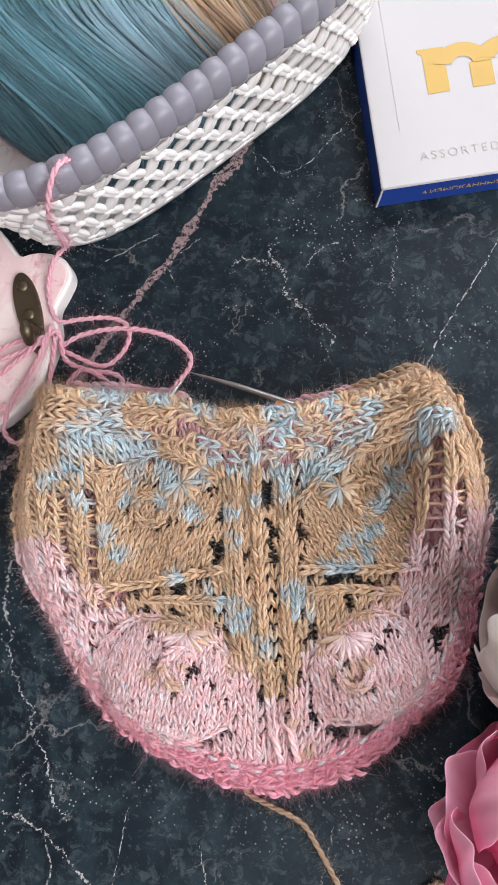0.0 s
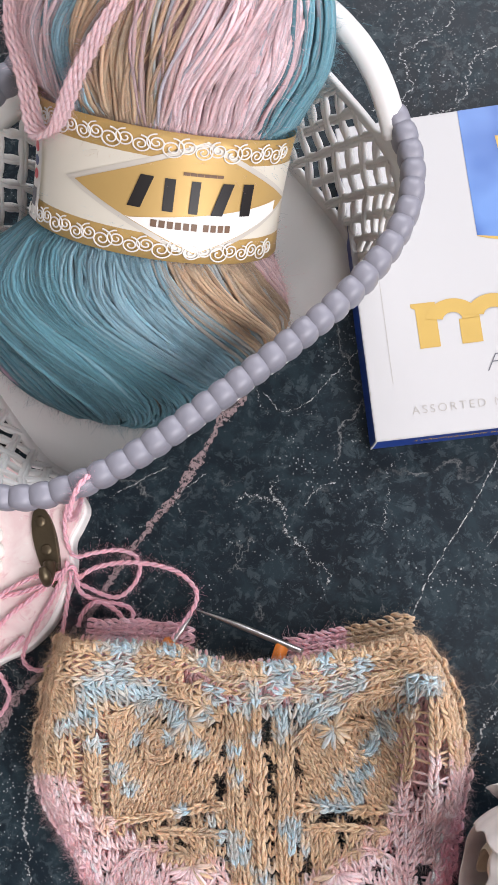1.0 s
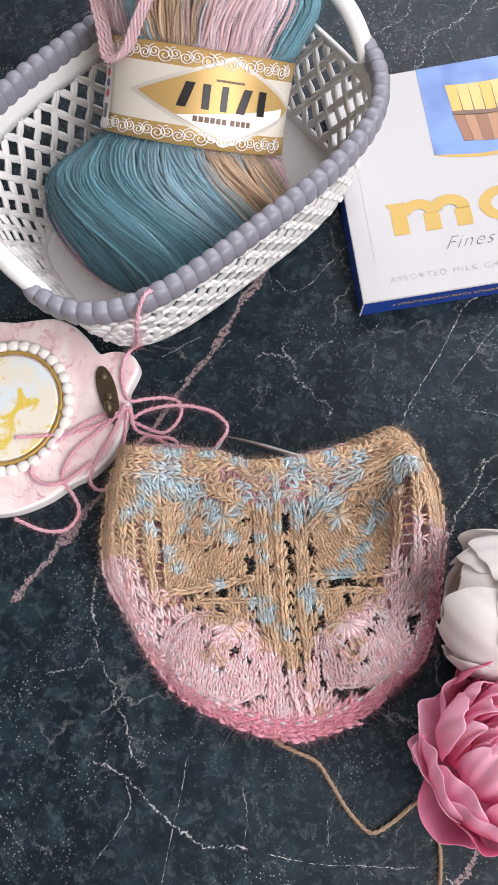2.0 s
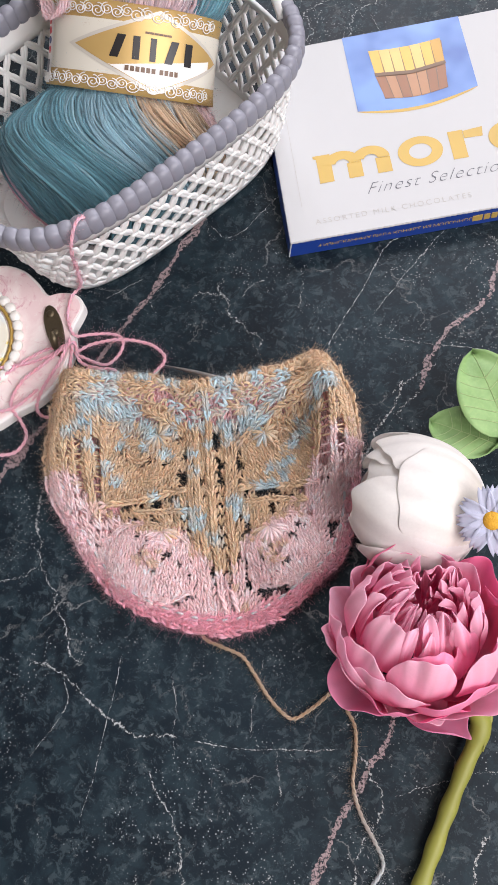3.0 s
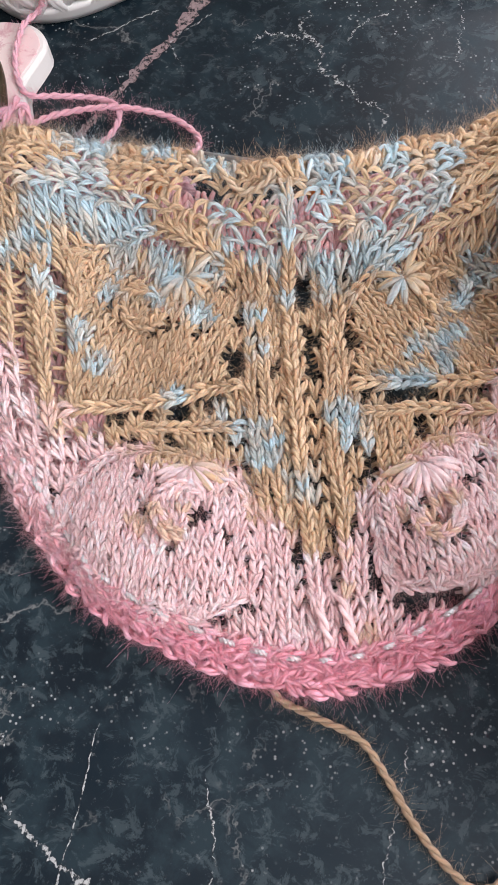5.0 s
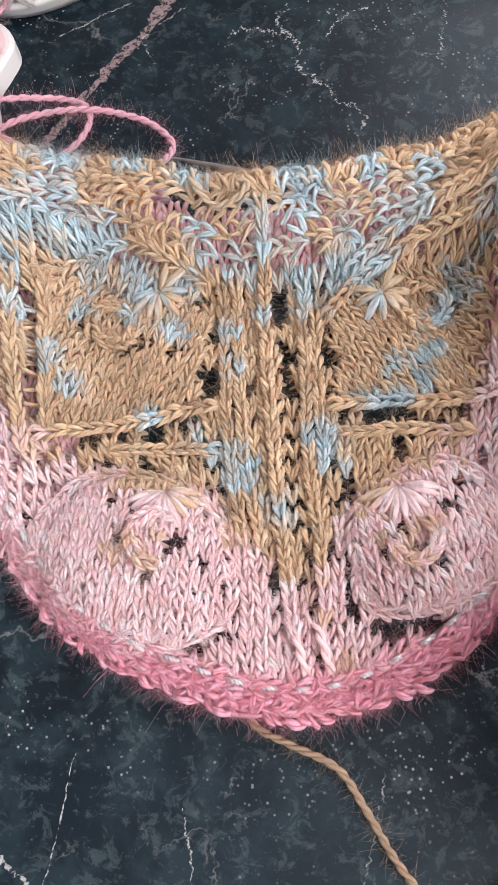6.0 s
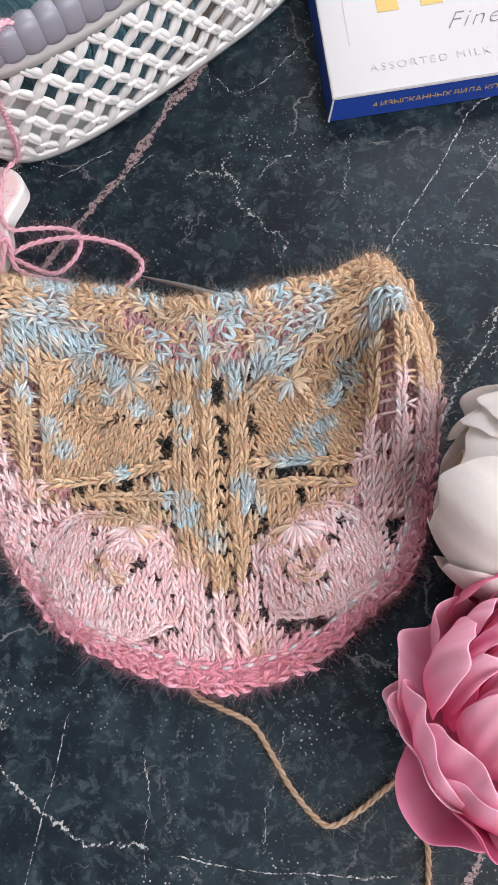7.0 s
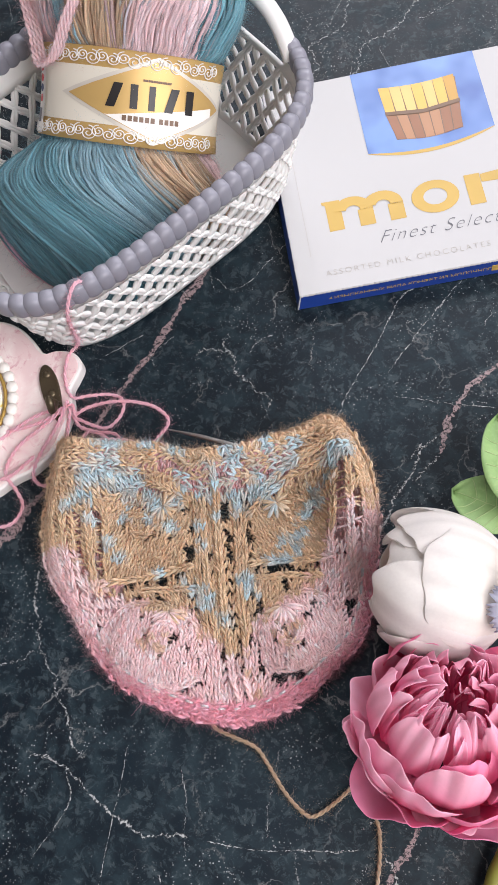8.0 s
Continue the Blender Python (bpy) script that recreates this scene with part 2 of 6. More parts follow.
def line_distance(line, x, y, closed=False):
    line = np.asarray(line, dtype=float)
    x, y = np.asarray(x, dtype=float), np.asarray(y, dtype=float)
    best = np.full(x.shape, 1e9)
    ends = np.roll(line, -1, axis=0) if closed else line[1:]
    for (x0, y0), (x1, y1) in zip(line, ends):
        dx, dy = x1 - x0, y1 - y0
        t = np.clip(((x - x0) * dx + (y - y0) * dy) / (dx * dx + dy * dy + 1e-12), 0, 1)
        best = np.minimum(best, np.hypot(x - x0 - t * dx, y - y0 - t * dy))
    return best


def hairs(name, roots, normals, colours, length, parent, rng, radius=0.000035, lie=0.6, k=4):
    """Loose mohair fibres that stand off a strand."""
    n = len(roots)
    d = normals + rng.normal(0, lie, (n, 3))
    d /= np.linalg.norm(d, axis=1, keepdims=True)
    bend = rng.normal(0, 0.9, (n, 3))
    ln = length * rng.uniform(0.4, 1.3, (n, 1))
    t = np.linspace(0, 1, k)[None, :, None]
    c = roots[:, None, :] + d[:, None, :] * ln[:, None, :] * t + bend[:, None, :] * ln[:, None, :] * t * t * 0.5
    c[:, :, 2] = np.maximum(c[:, :, 2], 0.0004)
    side = np.cross(d, rng.normal(0, 1, (n, 3)))
    side /= np.linalg.norm(side, axis=1, keepdims=True) + 1e-9
    w = radius * np.linspace(1, 0.4, k)[None, :, None] * side[:, None, :]
    v = np.stack([c - w, c + w], axis=2).reshape(-1, 3)
    i, j = np.arange(n)[:, None] * 2 * k, np.arange(k - 1)[None, :] * 2
    f = np.stack([i + j, i + j + 1, i + j + 3, i + j + 2], axis=-1).reshape(-1, 4).tolist()
    who = np.repeat(np.arange(n), 2 * k)
    ob = mesh_part(name, v, f, WOOL, parent, "", True, np.asarray(colours)[who])
    ob["kind"] = "stuff"
    return ob


# ---------------------------------------------------------------- the room and the table
FLOOR_Z = -0.75


def wall_with_opening(name, axis, at, lo, hi, o_lo, o_hi, z_lo, z_hi, thick):
    """A plain wall along one axis with one window opening right through it."""
    bm = bmesh.new()
    pieces = [(lo, o_lo, FLOOR_Z, 1.85), (o_hi, hi, FLOOR_Z, 1.85), (o_lo, o_hi, FLOOR_Z, z_lo), (o_lo, o_hi, z_hi, 1.85)] if o_hi > o_lo else [(lo, hi, FLOOR_Z, 1.85)]
    for a, b, z0, z1 in pieces:
        sub = box_bm(a, at, z0, b, at + thick, z1) if axis == 'x' else box_bm(at, a, z0, at + thick, b, z1)
        me = bpy.data.meshes.new("piece")
        sub.to_mesh(me)
        sub.free()
        bm.from_mesh(me)
        bpy.data.meshes.remove(me)
    me = bpy.data.meshes.new(name)
    bm.to_mesh(me)
    bm.free()
    me.materials.append(WALL_PAINT)
    return tagged(new(name, me), "plain pale painted wall around the table", "wall", kind="structure")


wall_with_opening("wall_north", 'x', 1.75, -2.0, 1.05, -0.3, 0.95, 0.85, 1.78, 0.15)
wall_with_opening("wall_east", 'y', 1.05, -1.6, 1.75, -1.25, 0.35, 0.5, 1.8, 0.15)
wall_with_opening("wall_south", 'x', -1.75, -2.0, 1.05, 0, 0, 0, 0, 0.15)
wall_with_opening("wall_west", 'y', -2.0, -1.6, 1.75, 0, 0, 0, 0, 0.15)
for nm, z0, z1, mt, lb in (("floor", FLOOR_Z - 0.1, FLOOR_Z - 0.003, FLOOR_WOOD, "brown wooden floor under the table"),
                           ("ceiling", 1.853, 1.95, CEIL_PAINT, "plain white painted ceiling above the table")):
    bm = box_bm(-2.15, -1.9, z0, 2.15, 1.9, z1)
    me = bpy.data.meshes.new(nm)
    bm.to_mesh(me)
    bm.free()
    me.materials.append(mt)
    tagged(new(nm, me), lb, nm, kind="structure")

table = thing("table", (0, 0.2, FLOOR_Z), "dark navy marble table top with white and rose veins", "table")
part("tabletop", box_bm(-0.62, -0.42, -0.03, 0.62, 0.80, 0.0, 0.004, 2), MARBLE, table, "polished dark marble slab", smooth=False)
for lx, ly in ((-0.54, -0.34), (0.54, -0.34), (-0.54, 0.72), (0.54, 0.72)):
    part("leg", box_bm(lx - 0.03, ly - 0.03, FLOOR_Z, lx + 0.03, ly + 0.03, -0.031, 0.004), FLOOR_WOOD, table, smooth=False)


def vein(points, width, mat, seed, jag=0.0012, name="vein"):
    """An inlaid mineral vein: a jagged ribbon of uneven width in the slab."""
    rng = np.random.default_rng(seed)
    n = max(24, int(len(points) * 26))
    c = smooth_line(points, n)
    t = np.gradient(c, axis=0)
    t /= np.linalg.norm(t, axis=1, keepdims=True)
    nrm = np.stack([-t[:, 1], t[:, 0]], axis=1)
    j = np.cumsum(rng.normal(0, 1, n))
    j = (j - np.linspace(j[0], j[-1], n)) * jag * 0.25 + rng.normal(0, jag * 0.25, n)
    w = 0.75 * width * (0.55 + 0.9 * np.abs(np.convolve(rng.normal(0, 1, n + 8), np.ones(13) / 6, 'same')[4:-4])) * np.clip(np.minimum(np.arange(n), np.arange(n)[::-1]) / 5 + 0.15, 0, 1)
    a, b = c + nrm * (j + w * 0.5)[:, None], c + nrm * (j - w * 0.5)[:, None]
    z = np.full(n, 0.00022 + 0.00001 * (seed % 9))
    verts = np.vstack([np.column_stack([a, z]), np.column_stack([b, z])])
    faces = [[i, i + n, i + n + 1, i + 1] for i in range(n - 1)]
    ob = mesh_part(name, verts, faces, mat, table)
    return ob


# rose-coloured seam that runs under the basket, and its continuation to the right
vein([(0.004, 0.300), (-0.007, 0.268), (-0.019, 0.245), (-0.033, 0.212), (-0.048, 0.188), (-0.072, 0.143), (-0.090, 0.113), (-0.125, 0.06)], 0.0046, VEIN_PINK, 1, 0.0016)
vein([(0.190, 0.262), (0.174, 0.235), (0.166, 0.213), (0.147, 0.194), (0.135, 0.173), (0.131, 0.154)], 0.0034, VEIN_PINK, 2, 0.0012)
vein([(0.118, -0.012), (0.124, -0.028), (0.112, -0.052), (0.101, -0.077), (0.090, -0.108), (0.08, -0.16)], 0.0036, VEIN_PINK, 3, 0.0014)
vein([(0.131, 0.154), (0.122, 0.142), (0.118, 0.138)], 0.0010, VEIN_WHITE, 4)
vein([(0.121, 0.160), (0.115, 0.140), (0.100, 0.113), (0.092, 0.098)], 0.0017, VEIN_WHITE, 5)
# bright cracks behind the knitting
vein([(-0.008, 0.210), (0.000, 0.211), (0.007, 0.209), (0.012, 0.210), (0.019, 0.200), (0.023, 0.194)], 0.0014, VEIN_WHITE, 6, 0.0015)
vein([(0.010, 0.224), (0.011, 0.214), (0.012, 0.209)], 0.0009, VEIN_WHITE, 7, 0.0015)
vein([(0.022, 0.196), (0.030, 0.189), (0.034, 0.188), (0.037, 0.178)], 0.0008, VEIN_WHITE, 8)
vein([(0.023, 0.211), (0.030, 0.220), (0.036, 0.223)], 0.0007, VEIN_WHITE, 9, 0.0006)
vein([(0.140, 0.262), (0.110, 0.250), (0.096, 0.216), (0.080, 0.186), (0.074, 0.17)], 0.0009, VEIN_WHITE, 10, 0.0007)
vein([(0.150, 0.275), (0.137, 0.252), (0.118, 0.225), (0.102, 0.201)], 0.0008, VEIN_WHITE, 11, 0.0007)
vein([(-0.022, 0.222), (-0.034, 0.208), (-0.030, 0.200)], 0.0006, VEIN_WHITE, 12, 0.0006)
vein([(-0.002, 0.262), (0.010, 0.252), (0.024, 0.262), (0.044, 0.292)], 0.0006, VEIN_WHITE, 13, 0.0008)
vein([(-0.066, 0.205), (-0.052, 0.214), (-0.040, 0.222)], 0.0006, VEIN_WHITE, 14, 0.0006)
vein([(0.105, 0.187), (0.130, 0.184), (0.165, 0.181)], 0.0005, VEIN_WHITE, 15, 0.0004)
# stray hairline scratches and wisps all over the slab
vr = np.random.default_rng(404)
for i in range(70):
    x, y = vr.uniform(-0.20, 0.22), vr.uniform(-0.16, 0.50)
    a, ln = (vr.choice([1.0, 1.57, 2.2]) + vr.normal(0, 0.25)), vr.uniform(0.008, 0.045)
    bend = vr.normal(0, 0.12)
    vein([(x + math.cos(a + bend * (t - 0.5)) * ln * t, y + math.sin(a + bend * (t - 0.5)) * ln * t) for t in (0, 0.33, 0.66, 1)], vr.uniform(0.00025, 0.0006), VEIN_WHITE, 100 + i, vr.uniform(0.0003, 0.0016))
# cracks at the front edge of the work
vein([(-0.082, 0.085), (-0.080, 0.061), (-0.075, 0.037), (-0.066, 0.021), (-0.050, -0.004), (-0.042, -0.014)], 0.0011, VEIN_WHITE, 16, 0.0016)
vein([(-0.074, 0.037), (-0.086, 0.030), (-0.10, 0.026)], 0.0006, VEIN_WHITE, 17)
vein([(-0.070, -0.013), (-0.056, -0.020), (-0.043, -0.028), (-0.020, -0.041), (-0.006, -0.047), (0.004, -0.044), (0.015, -0.046)], 0.0014, VEIN_WHITE, 18, 0.0012)
vein([(0.002, -0.062), (0.008, -0.074), (0.021, -0.085), (0.026, -0.112), (0.03, -0.15)], 0.0010, VEIN_WHITE, 19, 0.0014)
vein([(0.022, -0.046), (0.045, -0.047), (0.075, -0.045), (0.096, -0.043)], 0.0006, VEIN_WHITE, 20, 0.0004)
vein([(0.108, -0.045), (0.118, -0.066), (0.108, -0.09), (0.112, -0.13)], 0.0011, VEIN_WHITE, 21, 0.0016)
vein([(0.125, -0.062), (0.15, -0.052), (0.18, -0.044)], 0.0006, VEIN_WHITE, 22, 0.0006)
vein([(0.17, -0.075), (0.163, -0.09), (0.165, -0.13)], 0.0016, VEIN_WHITE, 23, 0.0018)
vein([(-0.062, -0.062), (-0.046, -0.036), (-0.05, -0.02)], 0.0005, VEIN_WHITE, 24, 0.0004)
vein([(-0.020, -0.005), (-0.024, -0.05), (-0.03, -0.09)], 0.0005, VEIN_WHITE, 25, 0.0004)
vein([(0.03, 0.40), (0.05, 0.418), (0.045, 0.435), (0.065, 0.452), (0.07, 0.48)], 0.0012, VEIN_WHITE, 26, 0.002)
vein([(0.058, 0.40), (0.072, 0.412), (0.078, 0.432), (0.10, 0.45), (0.12, 0.48)], 0.0012, VEIN_WHITE, 27, 0.002)
vein([(-0.19, 0.40), (-0.16, 0.42), (-0.14, 0.445), (-0.10, 0.46)], 0.0014, VEIN_WHITE, 28, 0.002)


# ---------------------------------------------------------------- chocolate box
BOX_AT, BOX_TURN = Vector((0.0495, 0.2395, 0.0)), math.atan2(0.222, 0.975)
BOX_W, BOX_D, BOX_H = 0.192, 0.150, 0.0140
box_m = Matrix.Translation(BOX_AT) @ Matrix.Rotation(BOX_TURN, 4, 'Z')
chocolate_box = thing("chocolate_box", BOX_AT, "flat white chocolate box with blue sides and gold print", "box")


def box_part(name, bm, mat, label="", parent=None, smooth=False):
    bm.transform(box_m)
    return part(name, bm, mat, parent or chocolate_box, label, smooth)


def flat_shape(points, z, thick=0.00012):
    """A printed flat shape on the lid: an outline with a hair of thickness."""
    bm = bmesh.new()
    vs = [bm.verts.new((x, y, z)) for x, y in points]
    f = bm.faces.new(vs)
    if f.normal.z < 0:
        f.normal_flip()
    r = bmesh.ops.extrude_face_region(bm, geom=[f])
    bmesh.ops.translate(bm, verts=[v for v in r["geom"] if isinstance(v, bmesh.types.BMVert)], vec=(0, 0, thick))
    return bm


def rect(x0, y0, x1, y1, lean=0.0):
    return [(x0, y0), (x1, y0), (x1 + lean, y1), (x0 + lean, y1)]


def ring_shape(cx, cy, rx, ry, inner, z, a0=0.0, a1=360.0, thick=0.00012):
    bm = bmesh.new()
    n = 36
    full = a1 - a0 >= 360
    angs = [radians(a0 + (a1 - a0) * i / n) for i in range(n if full else n + 1)]
    o = [bm.verts.new((cx + rx * math.cos(a), cy + ry * math.sin(a), z + thick)) for a in angs]
    k = [bm.verts.new((cx + rx * inner * math.cos(a), cy + ry * inner * math.sin(a), z + thick)) for a in angs]
    m = len(angs)
    for i in range(m if full else m - 1):
        j = (i + 1) % m
        bm.faces.new((o[i], o[j], k[j], k[i]))
    return bm


tray_bm = box_bm(0.0, 0.0, 0.0003, BOX_W, BOX_D, BOX_H - 0.0016, 0.0005)
for vv in tray_bm.verts:
    if vv.co.z > BOX_H / 2:
        vv.co.x += 0.0022 if vv.co.x < BOX_W / 2 else -0.0022
        vv.co.y += 0.0008 if vv.co.y < BOX_D / 2 else -0.0008
box_part("tray", tray_bm, CARD_BLUE, "glossy dark blue card side of the box")
lid = box_part("lid", box_bm(0.0020, 0.0006, BOX_H - 0.0016, BOX_W - 0.002, BOX_D - 0.0004, BOX_H, 0.0004), CARD_WHITE, "white card lid")
# pale folded edges of the blue card at the corner
corner_bm = box_bm(-0.0001, -0.0001, 0.0004, 0.0006, 0.0007, BOX_H - 0.0015)
for vv in corner_bm.verts:
    if vv.co.z > BOX_H / 2:
        vv.co.x += 0.0022
        vv.co.y += 0.0008
box_part("corner_edge", corner_bm, CARD_WHITE)
TOP = BOX_H + 0.0001
# blue picture with the curved gold lower edge
edge = [(0.058 + 0.0765 * i / 20, 0.0880 - 0.0055 * math.sin(math.pi * i / 20) + 0.003 * i / 20) for i in range(21)]
m_blue, t_blue, b_blue = material("blue_picture")
cc = t_blue.nodes.new("ShaderNodeTexCoord")
t_blue.links.new(mixed(t_blue, ramp(t_blue, noisy(t_blue, 28, 2), [(0.35, 0.0), (0.65, 1.0)]), (0.025, 0.085, 0.32), (0.12, 0.24, 0.54)), b_blue.inputs["Base Color"])
b_blue.inputs["Roughness"].default_value = 0.35
picture = box_part("picture", flat_shape(edge + [(0.1345, BOX_D - 0.0006), (0.058, BOX_D - 0.0006)], TOP), m_blue, "blue printed picture on the lid")
low = [(x, y - 0.0022 * math.sin(math.pi * i / 20) ** 0.6 - 0.0003) for i, (x, y) in enumerate(edge)]
box_part("gold_edge", flat_shape(low + edge[::-1], TOP - 0.00002), PRINT_GOLD, "curved gold line", picture)
box_part("sweet_shadow", flat_shape([(0.0765, 0.0940), (0.0965, 0.0915), (0.1165, 0.0940), (0.1200, 0.1325), (0.0970, 0.1300), (0.0732, 0.1340)], TOP + 0.00014), INK_BROWN, "", picture)
# the printed sweet: fluted gold foil above, brown cocoa below
for i in range(7):
    x0 = 0.0735 + i * 0.0065
    s0, s1 = math.sin(math.pi * (i + 0.0) / 7) * 0.003, math.sin(math.pi * (i + 1.0) / 7) * 0.003
    lean = -0.002 + i * 0.0006
    box_part("foil_pleat", flat_shape([(x0 + 0.0004, 0.1155 - s0), (x0 + 0.0061, 0.1155 - s1), (x0 + 0.0063 + lean * 0.3, 0.1345 - s1 * 0.6), (x0 - 0.0002 + lean * 0.3, 0.1345 - s0 * 0.6)], TOP + 0.0002), (FOIL_GOLD, FOIL_PALE, FOIL_PALE, FOIL_GOLD, FOIL_PALE, FOIL_GOLD, FOIL_DEEP)[i], "", picture)
    xa, xb = 0.0765 + i * 0.0057, 0.0765 + (i + 1) * 0.0057
    box_part("cocoa_pleat", flat_shape([(xa + 0.0003, 0.0945 - s0), (xb - 0.0003, 0.0945 - s1), (x0 + 0.0061, 0.1128 - s1), (x0 + 0.0002, 0.1128 - s0)], TOP + 0.0002), (COCOA, COCOA_PALE, COCOA, COCOA_PALE, COCOA_PALE, COCOA, COCOA)[i], "", picture)
box_part("foil_band", flat_shape([(0.0735, 0.1128), (0.0965, 0.1098), (0.119, 0.1128), (0.119, 0.1155), (0.0965, 0.1125), (0.0735, 0.1155)], TOP + 0.00045), INK_BROWN, "", picture)
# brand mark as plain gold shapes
box_part("gold_bar", flat_shape([(0.0263, 0.0392), (0.0352, 0.0392), (0.0352, 0.0598), (0.0245, 0.0600), (0.0245, 0.0582), (0.0263, 0.0572)], TOP), PRINT_GOLD, "plain gold bar")
for x0, layer in ((0.0445, 0.0002), (0.0622, 0.00032)):
    box_part("gold_bar", flat_shape(rect(x0, 0.0392, x0 + 0.0090, 0.0506), TOP), PRINT_GOLD, "plain gold bar")
    box_part("gold_arch", ring_shape(x0 - 0.0027, 0.0505, 0.0117, 0.0098, 0.36, TOP + layer, 0, 170), PRINT_GOLD, "plain gold arch")
box_part("gold_ring", ring_shape(0.0900, 0.0498, 0.0138, 0.0112, 0.50, TOP), PRINT_GOLD, "plain gold ring")
box_part("gold_bar", flat_shape(rect(0.1085, 0.0392, 0.1175, 0.0600), TOP), PRINT_GOLD, "plain gold bar")
box_part("gold_bar", flat_shape([(0.1178, 0.0535), (0.1290, 0.0530), (0.1300, 0.0600), (0.1178, 0.0590)], TOP), PRINT_GOLD, "plain gold bar")
box_part("gold_ring", ring_shape(0.1450, 0.0498, 0.0130, 0.0112, 0.52, TOP, 50, 310), PRINT_GOLD, "plain gold ring")
box_part("gold_bar", flat_shape(rect(0.1600, 0.0392, 0.1685, 0.0600), TOP), PRINT_GOLD, "plain gold bar")


def lettering(text, size, m, mat, parent, shear=0.0, spacing=1.0, weight=0.0):
    cu = bpy.data.curves.new("lettering", 'FONT')
    cu.body, cu.size, cu.extrude, cu.shear, cu.space_character, cu.offset = text, size, 0.00006, shear, spacing, weight
    ob = new("lettering", cu)
    me = bpy.data.meshes.new_from_object(ob)
    bpy.data.objects.remove(ob)
    me.transform(Matrix.Translation(-base_of(parent)) @ m)
    me.materials.clear()
    me.materials.append(mat)
    o = new("lettering", me)
    o.parent = parent
    return o


lettering("Finest Selection", 0.0118, box_m @ Matrix.Translation((0.052, 0.0255, TOP + 0.00008)), PRINT_GREY, chocolate_box, 0.55, 1.14, -0.00028)
lettering("ASSORTED MILK CHOCOLATES", 0.0052, box_m @ Matrix.Translation((0.019, 0.0105, TOP + 0.00008)), PRINT_PALE, chocolate_box, 0, 1.35, -0.00008)
front = box_m @ Matrix.Translation((0.0185, 0.0004, 0.0050)) @ Matrix.Rotation(radians(90), 4, 'X')
lettering("4 ИЗЫСКАННЫХ ВИДА КОНФЕТ ИЗ МОЛОЧНОГО ШОКОЛАДА", 0.0042, front, PRINT_GOLD, chocolate_box, 0, 0.92)
for x0, w in ((0.1120, 0.006), (0.1190, 0.0035), (0.1235, 0.0035), (0.1280, 0.0035), (0.1325, 0.0015)):
    box_part("gold_bar", box_bm(x0, 0.0002, 0.0040, x0 + w, 0.00055, 0.0092), PRINT_GOLD, "plain gold bar")
# blue print on the lid's gutter line
box_part("lid_crease", flat_shape(rect(0.0125, 0.0250, 0.0127, 0.1300), TOP - 0.00005), PRINT_PALE, "faint pressed crease")

# ---------------------------------------------------------------- basket
BC, BU, BV = np.array([-0.0539, 0.2986]), np.array([0.722, 0.692]), np.array([-0.692, 0.722])
BASKET_TOP = 0.083
basket = thing("basket", (BC[0], BC[1], 0), "white plastic lattice basket with beaded grey rim", "basket")


def oval_table(a, b, n=3.4):
    th = np.linspace(0, 2 * math.pi, 1441)
    x = a * np.sign(np.cos(th)) * np.abs(np.cos(th)) ** (2 / n)
    y = b * np.sign(np.sin(th)) * np.abs(np.sin(th)) ** (2 / n)
    d = np.concatenate([[0], np.cumsum(np.hypot(np.diff(x), np.diff(y)))])
    return x, y, d


def basket_point(s, f, out=0.0):
    """The wall at the share s of the way round and f of its height, moved outwards by out."""
    s, f = np.atleast_1d(np.asarray(s, dtype=float) % 1.0), np.atleast_1d(np.asarray(f, dtype=float))
    s, f = np.broadcast_arrays(s, f)
    x0, y0, d0 = oval_table(0.1062, 0.0768)
    nx, ny = np.gradient(y0), -np.gradient(x0)
    ln = np.hypot(nx, ny) + 1e-12
    q = s * d0[-1]
    px, py = np.interp(q, d0, x0), np.interp(q, d0, y0)
    ux, uy = np.interp(q, d0, nx / ln), np.interp(q, d0, ny / ln)
    draw = 0.0175 * (1 - f) + 0.0035 * (1 - f) ** 6
    px, py = px - ux * (draw - out), py - uy * (draw - out)
    w = BC[None, :] + px.ravel()[:, None] * BU + py.ravel()[:, None] * BV
    z = 0.0015 + BASKET_TOP * f.ravel()
    nw = ux.ravel()[:, None] * BU + uy.ravel()[:, None] * BV
    return np.column_stack([w, z]), np.column_stack([nw, np.full(len(nw), 0.24)]), px.ravel(), py.ravel()


def handle_dip(s):
    """How much of the wall's top is cut away below the two handles."""
    _, _, px, py = basket_point(s, 1.0)
    return np.where(np.abs(px) > 0.07, 1 - ss(0.026, 0.036, np.abs(py)), 0.0)


def wall_band(name, f0, f1, dip=0.0, thick=0.0022):
    n, rows = 220, 4
    s = np.arange(n) / n
    cut = handle_dip(s) * dip
    verts, faces = [], []
    for out in (thick / 2, -thick / 2):
        for r in range(rows):
            f = f0 + (f1 - cut - f0) * r / (rows - 1)
            verts.append(basket_point(s, f, out)[0])
    v = np.vstack(verts)
    for side in range(2):
        o = side * rows * n
        for r in range(rows - 1):
            for i in range(n):
                j = (i + 1) % n
                q = [o + r * n + i, o + r * n + j, o + (r + 1) * n + j, o + (r + 1) * n + i]
                faces.append(q if side == 0 else q[::-1])
    for r, flip in ((0, True), (rows - 1, False)):
        for i in range(n):
            j = (i + 1) % n
            q = [r * n + i, r * n + j, rows * n + r * n + j, rows * n + r * n + i]
            faces.append(q[::-1] if flip else q)
    return mesh_part(name, v, faces, WHITE_PLASTIC, basket)


